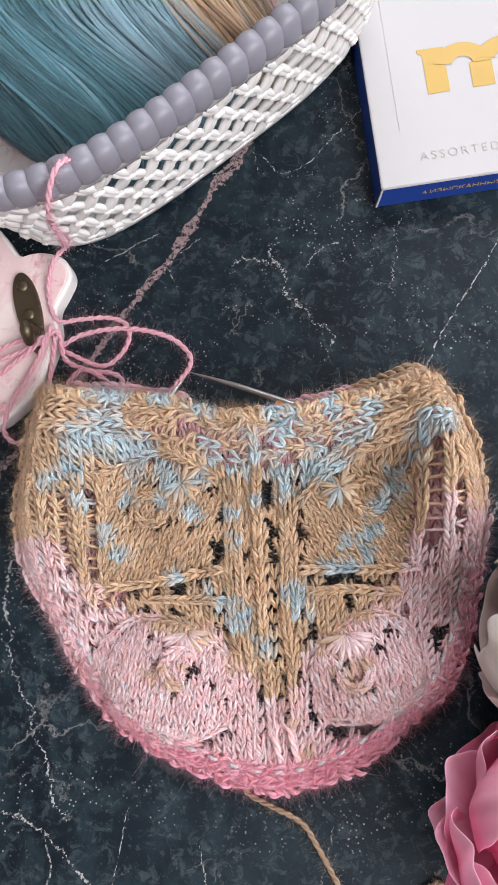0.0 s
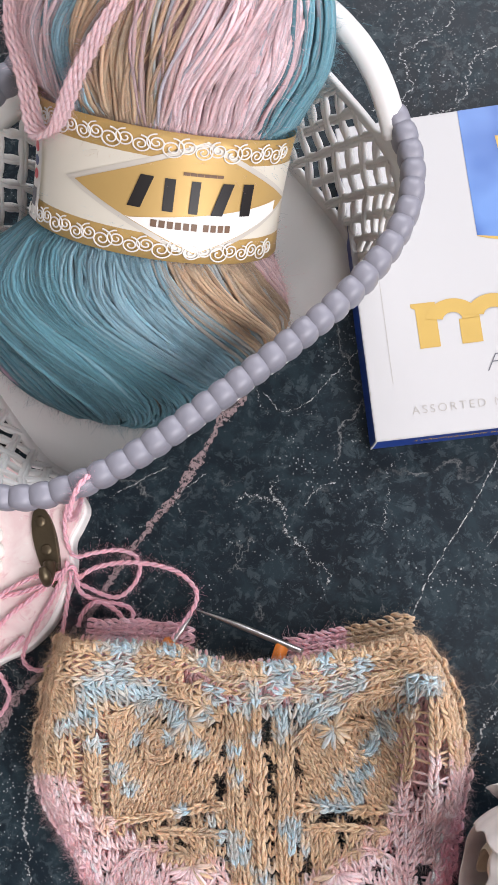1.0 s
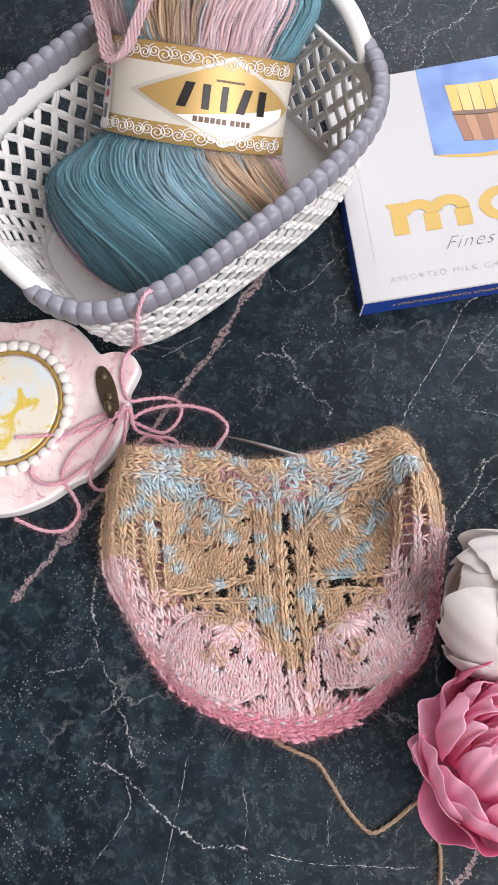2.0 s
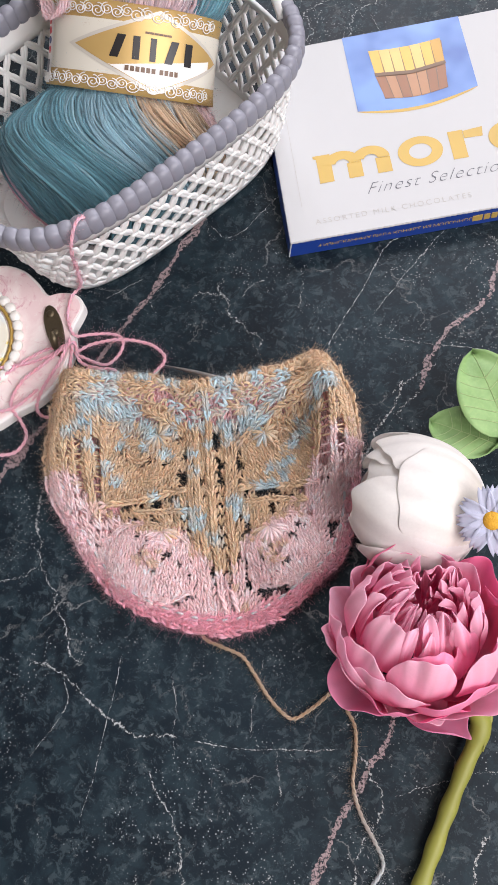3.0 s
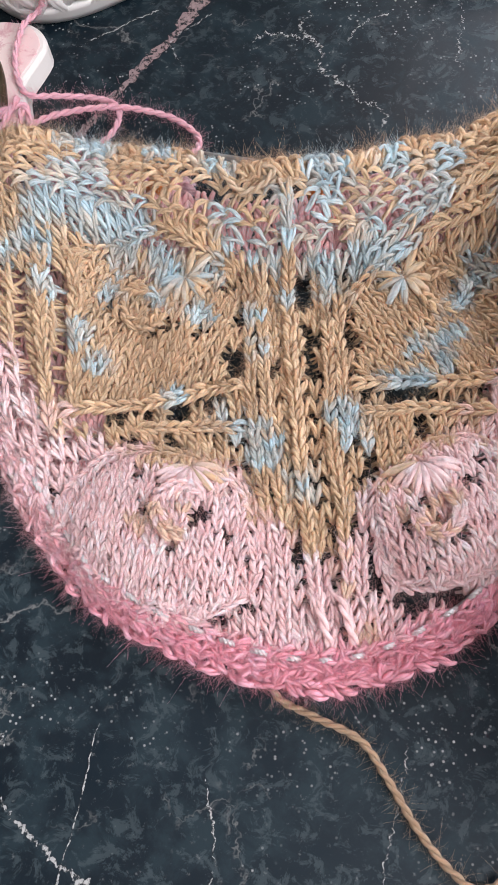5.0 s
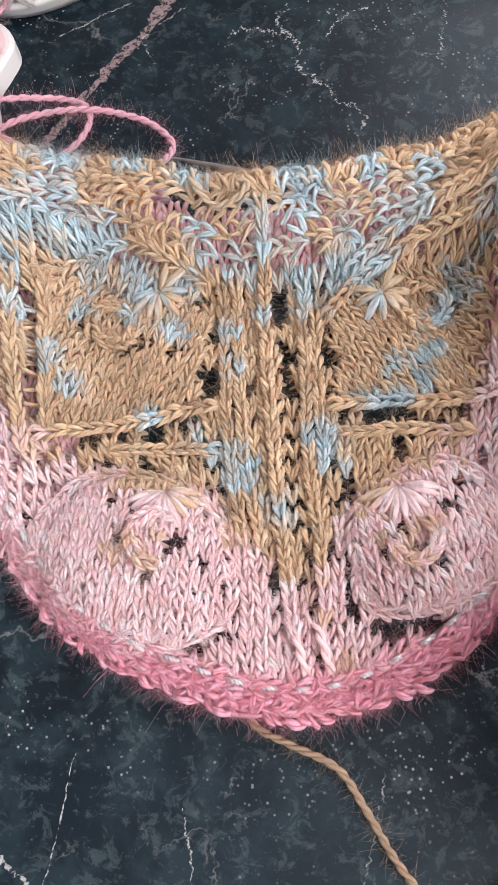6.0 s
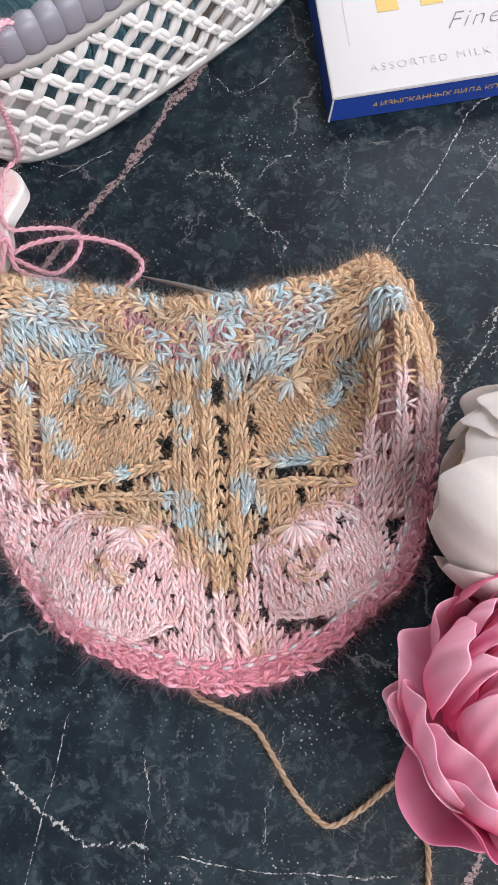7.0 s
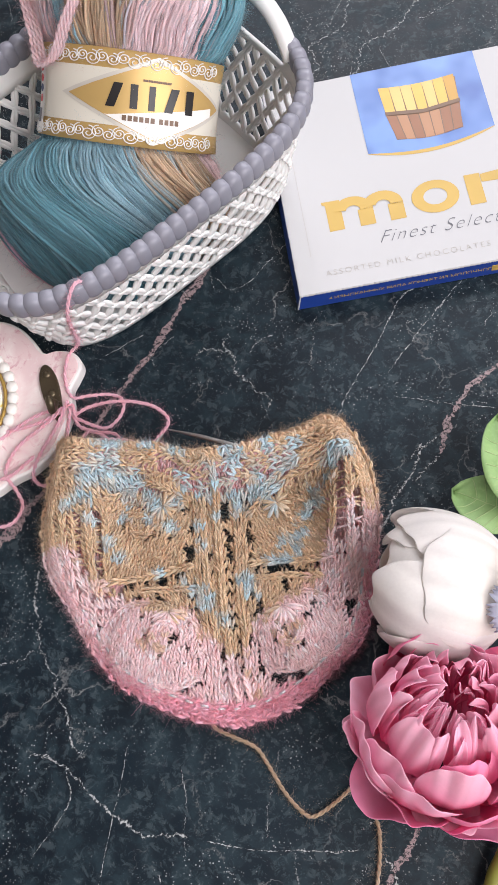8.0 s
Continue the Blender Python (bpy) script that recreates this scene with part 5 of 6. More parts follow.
gp, gq = grid(3.6, 3.0)
ok = inside(OUTLINE, gp, gq) & ((gp < -52) | (gp > 50) | (gq > 120)) & (line_distance(SIDE_LINE, gp, gq) > 6) & (gq > 62)
stitches("inner_panel", gp[ok], gq[ok], 0.0, 3.7, 3.1, 0.0, knitting, krng, "rose back panel inside the pouch", dye=(0.90, 0.48, 0.50), height=back_height, sides=4)
lip = []
for x0, x1 in ((-70, -29), (13, 66)):
    for row in range(7):
        for x in np.arange(x0 + row * 0.2, x1, 3.3):
            lip.append((x, np.interp(x, TOP_LINE[:, 0], TOP_LINE[:, 1]) - 7 + row * 2.5, x))
lip = np.array(lip)


def lip_height(p, q):
    top = np.interp(p, TOP_LINE[:, 0], TOP_LINE[:, 1])
    return 6.0 + 8.0 * ss(-35, -66, p) + 9.0 * ss(28, 60, p) - 0.30 * np.clip(q - top, 0, 30)


lip_dye = np.where((lip[:, 0] > 38)[:, None], K_TAN * 0.95, np.array([0.95, 0.52, 0.58])) * np.where(krng.random((len(lip), 1)) < 0.25, 0.85, 1.0)
res = stitches("back_lip", lip[:, 0], lip[:, 1], math.pi / 2, 3.7, 3.0, 0.0, knitting, krng, "rose back edge behind the open top", dye=lip_dye, height=lip_height)
add_fluff(res)
# fibres of the brushed wool
fp, ft, fc = np.vstack(fluff_p), np.vstack(fluff_t), np.vstack(fluff_c)
for count, length, radius, along, lie, rootz in ((105000, 0.0022, 0.00005, 1.0, 0.5, 0.0006), (90000, 0.0042, 0.00003, 0.3, 1.2, 0.0006)):
    pick = krng.integers(0, len(fp), count)
    nz = ft[pick] * along * krng.choice([-1.0, 1.0], (count, 1)) + np.array([0, 0, 0.30]) + krng.normal(0, 0.25, (count, 3))
    root = fp[pick] + krng.normal(0, 0.00038, (count, 3)) + np.array([0, 0, rootz])
    tone = np.clip(fc[pick] * krng.uniform(0.7, 1.38, (count, 1)), 0, 0.95)
    hairs("fuzz", root, nz, tone, length, knitting, krng, radius, lie, 3)
edge_pts = np.vstack([smooth_line(SIDE_LINE, 900), smooth_line(TOP_LINE, 700)])
epick = krng.integers(0, len(edge_pts), 16000)
ep = edge_pts[epick]
roots = knit_world(ep[:, 0], ep[:, 1], knit_height(ep[:, 0], ep[:, 1]) + krng.uniform(-1.0, 1.2, len(ep)))
away = knit_world(ep[:, 0], ep[:, 1], 0 * ep[:, 0]) - knit_world(np.array(-2.0), np.array(75.0), np.array(0.0))
away /= np.linalg.norm(away, axis=1, keepdims=True)
hairs("edge_fuzz", roots, away + np.array([0, 0, 0.4]), np.clip(knit_dye(ep[:, 0], ep[:, 1], krng) * 1.1, 0, 1), 0.0034, knitting, krng, 0.00003, 1.3)


# ---------------------------------------------------------------- needle, stoppers and loose yarn
STEEL = plain("brushed_steel", (0.55, 0.54, 0.52), 0.3, 1.0, vary=0.08, scale=80, bump=0.05)
ORANGE = plain("orange_rubber", (0.75, 0.22, 0.03), 0.5, vary=0.06)
SILVER_CORD = plain("silver_cord", (0.62, 0.62, 0.63), 0.35, 0.3, vary=0.1, scale=200)
needle = thing("knitting_needle", (0.0, 0.155, 0.006), "grey steel knitting needle with orange end stoppers", "needle")
c = smooth_line([(-0.0175, 0.1605, 0.0068), (0.002, 0.1562, 0.0078), (0.030, 0.1490, 0.0100)], 30)
rad = 0.00135 * np.clip(np.linspace(0.0, 4.5, 30) * 0.45 + 0.18, 0, 1)
v, f, _ = tubes(c[None], rad[None], 12)
mesh_part("shaft", v, f, STEEL, needle, "steel shaft with a tapered point")
c = smooth_line([(-0.0190, 0.1575, 0.0085), (-0.0235, 0.1490, 0.0105), (-0.029, 0.139, 0.0120)], 20)
v, f, _ = tubes(c[None], (0.00115 * np.clip(np.linspace(0.1, 3, 20), 0.2, 1))[None], 12)
mesh_part("tip", v, f, STEEL, needle, "pale steel tip")
for at, ang in (((0.0205, 0.1475, 0.0075), -12), ((-0.0262, 0.1440, 0.0095), 60)):
    bm = bmesh.new()
    bmesh.ops.create_cone(bm, cap_ends=True, segments=20, radius1=0.0046, radius2=0.0040, depth=0.0055)
    bmesh.ops.bevel(bm, geom=[e for e in bm.edges if e.is_boundary or len(e.link_faces[0].verts) > 4 or len(e.link_faces[-1].verts) > 4], offset=0.0006, segments=2, affect='EDGES')
    bm.transform(Matrix.Translation(at) @ Matrix.Rotation(radians(ang), 4, 'Z') @ Matrix.Rotation(radians(90), 4, 'Y'))
    part("stopper", bm, ORANGE, needle, "orange rubber end stopper")

# silver cord threaded through the hem
inset_line = hem_line + hn * 6.6
pick_i = np.arange(20, 385)
cp, cq = inset_line[pick_i, 0], inset_line[pick_i, 1]
weave = np.sin(dh[pick_i] / 9.0 * 2 * math.pi)
cz = knit_height(cp, cq) + 0.6 + 1.7 * weave
cw = knit_world(cp, cq, cz)
tw = dh[pick_i] * 2 * math.pi / 2.4
pair = []
for a in (0, math.pi):
    off = np.column_stack([np.cos(tw + a) * hn[pick_i, 0], np.cos(tw + a) * hn[pick_i, 1], np.sin(tw + a)]) * 0.00038
    pair.append(cw + off)
v, f, _ = tubes(np.array(pair), 0.00048, 6)
mesh_part("silver_cord", v, f, SILVER_CORD, knitting, "thin twisted silver cord through the hem")

ROSE_YARN = np.array([0.80, 0.42, 0.50])
pink_yarn = thing("pink_yarn", (-0.07, 0.17, 0.0), "loose rose-pink yarn trailing from the basket in loops", "yarn")
P = 0.0030
for pts in (
    [(-0.0455, 0.2070, 0.084), (-0.0480, 0.2005, 0.0962), (-0.0510, 0.1935, 0.0955), (-0.0545, 0.1875, 0.084), (-0.0620, 0.1945, 0.052), (-0.0735, 0.2070, 0.016), (-0.0795, 0.2010, 0.0125), (-0.0800, 0.1880, 0.0108), (-0.0745, 0.1770, 0.0095), (-0.066, 0.1795, P + 0.003), (-0.056, 0.1820, P), (-0.048, 0.1800, P), (-0.0455, 0.1740, P), (-0.0485, 0.1660, P), (-0.0560, 0.1612, P), (-0.0730, 0.1660, 0.0065)],
    [(-0.0730, 0.1660, 0.0075), (-0.0640, 0.1735, 0.005), (-0.0470, 0.1775, 0.0045), (-0.0300, 0.1760, P), (-0.0205, 0.1700, P), (-0.0185, 0.1640, 0.0045), (-0.0210, 0.1565, 0.0080), (-0.0255, 0.1470, 0.0115)],
    [(-0.135, 0.150, 0.0125), (-0.112, 0.1535, 0.0115), (-0.0980, 0.1570, 0.0112), (-0.0850, 0.1630, 0.0112), (-0.0740, 0.1720, 0.0100), (-0.0700, 0.1620, 0.006), (-0.0610, 0.1590, P), (-0.0510, 0.1585, P), (-0.0460, 0.1560, P), (-0.0455, 0.1490, 0.004)],
    [(-0.0760, 0.1740, 0.0112), (-0.0800, 0.1580, 0.0112), (-0.0870, 0.1420, 0.0105), (-0.0905, 0.1310, 0.0065), (-0.0870, 0.1262, P), (-0.0800, 0.1275, P), (-0.0765, 0.1360, P), (-0.0750, 0.1520, 0.006), (-0.0740, 0.1700, 0.0105)],
    [(-0.0690, 0.1470, 0.004), (-0.0680, 0.1530, P), (-0.0620, 0.1585, 0.005), (-0.0540, 0.1560, P), (-0.0470, 0.1500, 0.004)],
    [(-0.0770, 0.1690, 0.0112), (-0.0900, 0.1560, 0.0112), (-0.1010, 0.1440, 0.0112), (-0.1050, 0.1300, 0.0105), (-0.0985, 0.1210, 0.006), (-0.0950, 0.1130, P), (-0.1000, 0.1030, P), (-0.1130, 0.1010, P), (-0.130, 0.106, 0.004)],
    [(-0.0780, 0.1690, 0.0112), (-0.0930, 0.1640, 0.0112), (-0.1120, 0.1480, 0.0116), (-0.1230, 0.1330, 0.0112), (-0.1150, 0.1250, 0.0112), (-0.1020, 0.1280, 0.0112), (-0.0900, 0.1400, 0.0112)],
):
    loop_strand("strand", pts, ROSE_YARN, 0.00100, pink_yarn, 130, seed=len(pts))

tail_pts = [(0.020, 0.012, 0.003), (0.0235, 0.0055, 0.0016), (0.0330, 0.0020, 0.0016), (0.0440, -0.0020, 0.0016), (0.0510, -0.0100, 0.0016), (0.0590, -0.0205, 0.0016), (0.0670, -0.0280, 0.0016), (0.0735, -0.0305, 0.0016), (0.0830, -0.0240, 0.0016), (0.0920, -0.0155, 0.0016), (0.0960, -0.0160, 0.0016), (0.0990, -0.0230, 0.0016), (0.1040, -0.0320, 0.0016), (0.1050, -0.0450, 0.0016), (0.1045, -0.0590, 0.0016), (0.1090, -0.0720, 0.0016), (0.1160, -0.0830, 0.0016), (0.1205, -0.0920, 0.0016), (0.1180, -0.0990, 0.0016), (0.1150, -0.1050, 0.0016), (0.117, -0.118, 0.0016)]
tail_t = np.linspace(0, 1, 260)[:, None]
tail_dye = np.array([0.40, 0.28, 0.19]) * (1 - ss(0.6, 0.95, tail_t)) + np.array([0.40, 0.42, 0.43]) * ss(0.6, 0.95, tail_t)
tail = loop_strand("yarn_tail", tail_pts, tail_dye, 0.00092, None, 260, seed=9)
tagged(tail, "thin tan yarn tail curling over the table", "yarn")

# ---------------------------------------------------------------- plaque with hook
PAPER_PINK, tpk, bpk = material("rose_paper")
cpk = tpk.nodes.new("ShaderNodeTexCoord").outputs["Object"]
pk = mixed(tpk, ramp(tpk, noisy(tpk, 45, 4, 0.6, 0.5, cpk), [(0.42, 0.0), (0.6, 1.0)]), (0.76, 0.58, 0.58), (0.84, 0.72, 0.70))
pk = mixed(tpk, ramp(tpk, noisy(tpk, 80, 5, 0.7, 1.2, cpk), [(0.54, 0.0), (0.64, 0.85)]), pk, (0.60, 0.30, 0.35))
pk = mixed(tpk, ramp(tpk, noisy(tpk, 300, 3, 0.6, 0, cpk), [(0.62, 0.0), (0.72, 0.5)]), pk, (0.85, 0.80, 0.77))
tpk.links.new(pk, bpk.inputs["Base Color"])
bpk.inputs["Roughness"].default_value = 0.45
bumped(tpk, bpk, noisy(tpk, 120, 4, 0.6, 0, cpk), 0.15, 0.0006)
WHITE_WOOD = plain("white_painted_wood", (0.78, 0.75, 0.73), 0.5, vary=0.05, scale=80)
BRONZE = plain("old_bronze", (0.12, 0.095, 0.06), 0.42, 0.8, vary=0.25, scale=220, bump=0.3)
PEARL = plain("pearl_white", (0.80, 0.77, 0.72), 0.28, vary=0.03, scale=100, bump=0.02)

plaque = thing("wall_plaque", (-0.165, 0.165, 0.0), "pink floral decoupage wooden plaque with scalloped edge", "plaque")
right_edge = [(-0.165, 0.222), (-0.150, 0.2215), (-0.138, 0.2235), (-0.126, 0.2250), (-0.114, 0.2210), (-0.104, 0.2130), (-0.0955, 0.2045), (-0.0870, 0.2065), (-0.0775, 0.2050), (-0.0722, 0.1980), (-0.0738, 0.1900), (-0.0762, 0.1820), (-0.0738, 0.1720), (-0.0755, 0.1600), (-0.0800, 0.1455), (-0.0895, 0.1335), (-0.1000, 0.1270), (-0.1130, 0.1165), (-0.130, 0.1085), (-0.148, 0.1060), (-0.165, 0.1065)]
half_curve = smooth_line(right_edge, 110)
full_curve = np.vstack([half_curve, np.column_stack([-0.33 - half_curve[::-1, 0], half_curve[::-1, 1]])[1:-1]])


def slab(name, outline, z0, z1, mat, parent, label, round_edge=0.0015):
    bm = bmesh.new()
    c2 = outline.mean(axis=0)
    rings = [(z0, 0.0), (z1 - round_edge, 0.0), (z1 - round_edge * 0.35, round_edge * 0.35), (z1, round_edge)]
    loops = []
    for z, inset in rings:
        d = outline - c2
        ln = np.linalg.norm(d, axis=1, keepdims=True)
        o = c2 + d * (1 - inset / ln)
        loops.append([bm.verts.new((x, y, z)) for x, y in o])
    n = len(outline)
    for a, b in zip(loops, loops[1:]):
        for i in range(n):
            bm.faces.new((a[i], a[(i + 1) % n], b[(i + 1) % n], b[i]))
    bm.faces.new(loops[-1])
    bm.faces.new(loops[0][::-1])
    return part(name, bm, mat, parent, label, smooth=False)


slab("board", full_curve, 0.0004, 0.0085, WHITE_WOOD, plaque, "white painted wooden board", 0.0012)
cen = full_curve.mean(axis=0)
slab("paper_face", cen + (full_curve - cen) * 0.978, 0.0086, 0.0090, PAPER_PINK, plaque, "pink floral paper face", 0.0003)
# round picture with pearl border
MED = np.array([-0.1440, 0.1680])
MR, MQ = 0.0315, 0.0335
angs = np.linspace(0, 2 * math.pi, 72, endpoint=False)
disc = np.column_stack([MED[0] + (MR - 0.002) * np.cos(angs), MED[1] + (MQ - 0.002) * np.sin(angs)])
m_pic, t_pic, b_pic = material("glazed_picture")
c_pic = t_pic.nodes.new("ShaderNodeTexCoord").outputs["Object"]
pc = mixed(t_pic, ramp(t_pic, noisy(t_pic, 38, 3, 0.5, 0.6, c_pic), [(0.42, 0.0), (0.58, 1.0)]), (0.70, 0.76, 0.78), (0.78, 0.74, 0.62))
pc = mixed(t_pic, ramp(t_pic, noisy(t_pic, 60, 4, 0.6, 0.9, c_pic), [(0.56, 0.0), (0.64, 1.0)]), pc, (0.72, 0.55, 0.10))
t_pic.links.new(pc, b_pic.inputs["Base Color"])
b_pic.inputs["Roughness"].default_value = 0.08
pic = slab("round_picture", disc, 0.0090, 0.0112, m_pic, plaque, "glossy round yellow and white flower picture", 0.0008)
ring_c = np.column_stack([MED[0] + MR * np.cos(np.append(angs, 0)), MED[1] + MQ * np.sin(np.append(angs, 0)), np.full(73, 0.0105)])
v, f, _ = tubes(ring_c[None], 0.0011, 8)
mesh_part("gilt_ring", v, f, FOIL_GOLD, plaque, "thin gilt ring")
pearl_bm = bmesh.new()
bmesh.ops.create_uvsphere(pearl_bm, u_segments=14, v_segments=9, radius=1.0)
for vv in pearl_bm.verts:
    vv.co = Vector((vv.co.x * 0.0040, vv.co.y * 0.0034, vv.co.z * 0.0026))
pearl_me = bpy.data.meshes.new("pearl")
pearl_bm.to_mesh(pearl_me)
pearl_bm.free()
pearl_me.materials.append(PEARL)
pearl_me.polygons.foreach_set("use_smooth", [True] * len(pearl_me.polygons))
for i in range(34):
    a = 2 * math.pi * i / 34
    ob = new("pearl", pearl_me)
    ob.parent = plaque
    ob.location = Vector((MED[0] + (MR + 0.0042) * math.cos(a), MED[1] + (MQ + 0.0042) * math.sin(a), 0.0105)) - base_of(plaque)
    ob.rotation_euler = (0, 0, a + math.pi / 2)

# bronze hook screwed to the plaque
HA, HB = np.array([-0.0915, 0.1905]), np.array([-0.0805, 0.1640])
hd = (HB - HA) / np.linalg.norm(HB - HA)
hx = np.array([-hd[1], hd[0]])
oc = []
for a in np.linspace(0, 2 * math.pi, 48, endpoint=False):
    along, across = -math.cos(a), math.sin(a)
    t = (along + 1) / 2
    half_w = (0.0062 * (1 - t) + 0.0042 * t)
    oc.append(HA + hd * (0.0125 + along * 0.0185) + hx * across * half_w)
oc = np.array(oc)
hook = slab("hook", oc, 0.0090, 0.0112, BRONZE, plaque, "old bronze coat hook with two screws", 0.0008)
prong = [(HA + hd * 0.020, 0.0118), (HA + hd * 0.0245, 0.0150), (HA + hd * 0.0285, 0.0200), (HA + hd * 0.0265 + hx * 0.001, 0.0245), (HA + hd * 0.0225 + hx * 0.001, 0.0262)]
pr = smooth_line([(x[0], x[1], z) for x, z in prong], 24)
v, f, _ = tubes(pr[None], np.interp(np.linspace(0, 1, 24), [0, 0.5, 0.85, 1], [0.0030, 0.0020, 0.0026, 0.0014])[None], 10)
mesh_part("prong", v, f, BRONZE, hook)
for d0 in (0.0005, 0.0135):
    bm = bmesh.new()
    bmesh.ops.create_uvsphere(bm, u_segments=16, v_segments=8, radius=0.0026)
    bmesh.ops.delete(bm, geom=[x for x in bm.verts if x.co.z < -0.0005], context='VERTS')
    for x in bm.verts:
        x.co.z *= 0.45
    bm.transform(Matrix.Translation((*(HA + hd * d0), 0.0112)))
    screw = part("screw", bm, BRONZE, hook)

# ---------------------------------------------------------------- artificial flowers
def petal_material(name, share=0.48):
    m, t, b = material(name)
    a = t.nodes.new("ShaderNodeAttribute")
    a.attribute_name = "dye"
    fine = noisy(t, 700, 4, 0.6)
    big = noisy(t, 60, 3)
    tone = mixed(t, fine, (0.88, 0.86, 0.87), (1.08, 1.08, 1.08))
    tone = mixed(t, 0.5, tone, mixed(t, big, (0.8, 0.78, 0.8), (1.15, 1.15, 1.15)))
    t.links.new(mixed(t, 1.0, a.outputs["Color"], tone, 'MULTIPLY'), b.inputs["Base Color"])
    b.inputs["Roughness"].default_value = 0.65
    b.inputs["Specular IOR Level"].default_value = 0.25
    b.inputs["Sheen Weight"].default_value = 0.0
    thin = t.nodes.new("ShaderNodeBsdfTranslucent")
    both = t.nodes.new("ShaderNodeMixShader")
    both.inputs[0].default_value = share
    t.links.new(b.inputs["Base Color"].links[0].from_socket, thin.inputs["Color"])
    t.links.new(b.outputs[0], both.inputs[1])
    t.links.new(thin.outputs[0], both.inputs[2])
    t.links.new(both.outputs[0], t.nodes["Material Output"].inputs["Surface"])
    bumped(t, b, fine, 0.25, 0.0004)
    return m


PETAL = petal_material("silk_petal")


def frame_of(axis):
    a = Vector(axis).normalized()
    x = a.orthogonal().normalized()
    y = a.cross(x)
    return np.array(x), np.array(y), np.array(a)


def petal(parent, centre, axis, radius, az, wide, th0, th1, flare, ruffle, base_c, tip_c, seed, squash=1.0, name="petal", notch=0.06, label="", nu=13, nv=14):
    """A cloth petal that hugs a bowl about the bloom's axis, opening out at its rim."""
    rng = np.random.default_rng(seed)
    ex, ey, ea = frame_of(axis)
    u, v = np.meshgrid(np.linspace(-1, 1, nu), np.linspace(0, 1, nv))
    shape = np.clip(v / 0.62, 0.12, 1) ** 0.75
    end = 1 - notch * (1 + np.cos(u * math.pi * rng.integers(1, 3) + rng.uniform(0, 3))) * 0.5 - 0.34 * np.abs(u) ** 2.8 - 0.012 * np.sin(u * 14 + rng.uniform(0, 6))
    vv = v * end
    th = np.radians(th0 + (th1 - th0) * vv)
    half = radians(wide) * shape / np.maximum(np.sin(th), 0.55)
    ph = radians(az) + u * half
    ph1, ph2 = rng.uniform(0, 6, 2)
    r = radius * (1 + flare * vv ** 3 + ruffle * vv ** 2 * np.sin(u * rng.uniform(3, 5) + ph1) + 0.35 * ruffle * vv ** 3 * np.sin(u * 11 + ph2) + 0.014 * vv ** 1.5 * np.sin(u * 9 + ph1 + ph2) - 0.05 * u * u)
    pos = np.asarray(centre) + (r * np.sin(th))[..., None] * (np.cos(ph)[..., None] * ex + np.sin(ph)[..., None] * ey) + (r * np.cos(th) * squash)[..., None] * ea
    pos[..., 2] = np.maximum(pos[..., 2], 0.0012 + 0.0006 * rng.random())
    verts = pos.reshape(-1, 3)
    faces = [[i * nu + j, i * nu + j + 1, (i + 1) * nu + j + 1, (i + 1) * nu + j] for i in range(nv - 1) for j in range(nu - 1)]
    w = ss(0.05, 0.95, vv).reshape(-1, 1)
    streak = 1 + 0.06 * np.sin(u * 17 + ph2).reshape(-1, 1)
    dye = (np.asarray(base_c) * (1 - w) + np.asarray(tip_c) * w) * streak
    ob = mesh_part(name, verts, faces, PETAL, parent, label, True, np.clip(dye, 0, 1))
    mod = ob.modifiers.new("cloth", 'SOLIDIFY')
    mod.thickness, mod.offset = 0.00045, 0
    sub = ob.modifiers.new("soft", 'SUBSURF')
    sub.levels = sub.render_levels = 1
    return ob


GREEN_STEM = plain("olive_stem", (0.22, 0.22, 0.035), 0.55, vary=0.18, scale=90, bump=0.3)
frng = np.random.default_rng(31)
PC, PA = np.array([0.1320, 0.0145, 0.0415]), (0.10, 0.42, 0.90)
peony = thing("peony", (0.140, 0.013, 0.0), "pink artificial peony in full bloom lying on the table", "flower")
DEEP, MIDP, PALE = np.array([1.0, 0.26, 0.50]), np.array([1.0, 0.44, 0.64]), np.array([1.0, 0.66, 0.78])
for ring, (count, radius, wide, th0, th1, flare, ruffle) in enumerate(((8, 0.0400, 27, 165, 104, 0.22, 0.06), (8, 0.0395, 27, 160, 84, 0.16, 0.06), (7, 0.0385, 29, 150, 68, 0.08, 0.06), (7, 0.0355, 28, 140, 56, 0.05, 0.06), (8, 0.0310, 23, 125, 46, 0.05, 0.07), (14, 0.0265, 10, 115, 36, 0.05, 0.12), (15, 0.0220, 9, 110, 27, 0.08, 0.15), (13, 0.0175, 9, 105, 20, 0.08, 0.17), (9, 0.0120, 10, 100, 12, 0.05, 0.18))):
    for i in range(count):
        az = 360 / count * i + ring * 23 + frng.uniform(-7, 7)
        pick = frng.random()
        tip = PALE * frng.uniform(0.93, 1.03) if pick < 0.5 or ring > 4 else MIDP if pick < 0.85 else DEEP * 0.6 + MIDP * 0.4
        root = DEEP if ring > 4 else MIDP * 0.6 + DEEP * 0.4
        petal(peony, PC + frng.normal(0, 0.0015, 3), tuple(np.array(PA) + frng.normal(0, 0.07, 3)), radius * frng.uniform(0.95, 1.06), az, wide * frng.uniform(0.85, 1.12), th0, th1 + frng.uniform(-8, 10), flare + frng.uniform(-0.05, 0.08), ruffle, root, tip, int(frng.integers(1e6)), 0.94 if ring < 5 else 1.25, nu=11 if ring > 4 else 17, nv=11 if ring > 4 else 14, notch=0.05 if ring < 5 else 0.12)
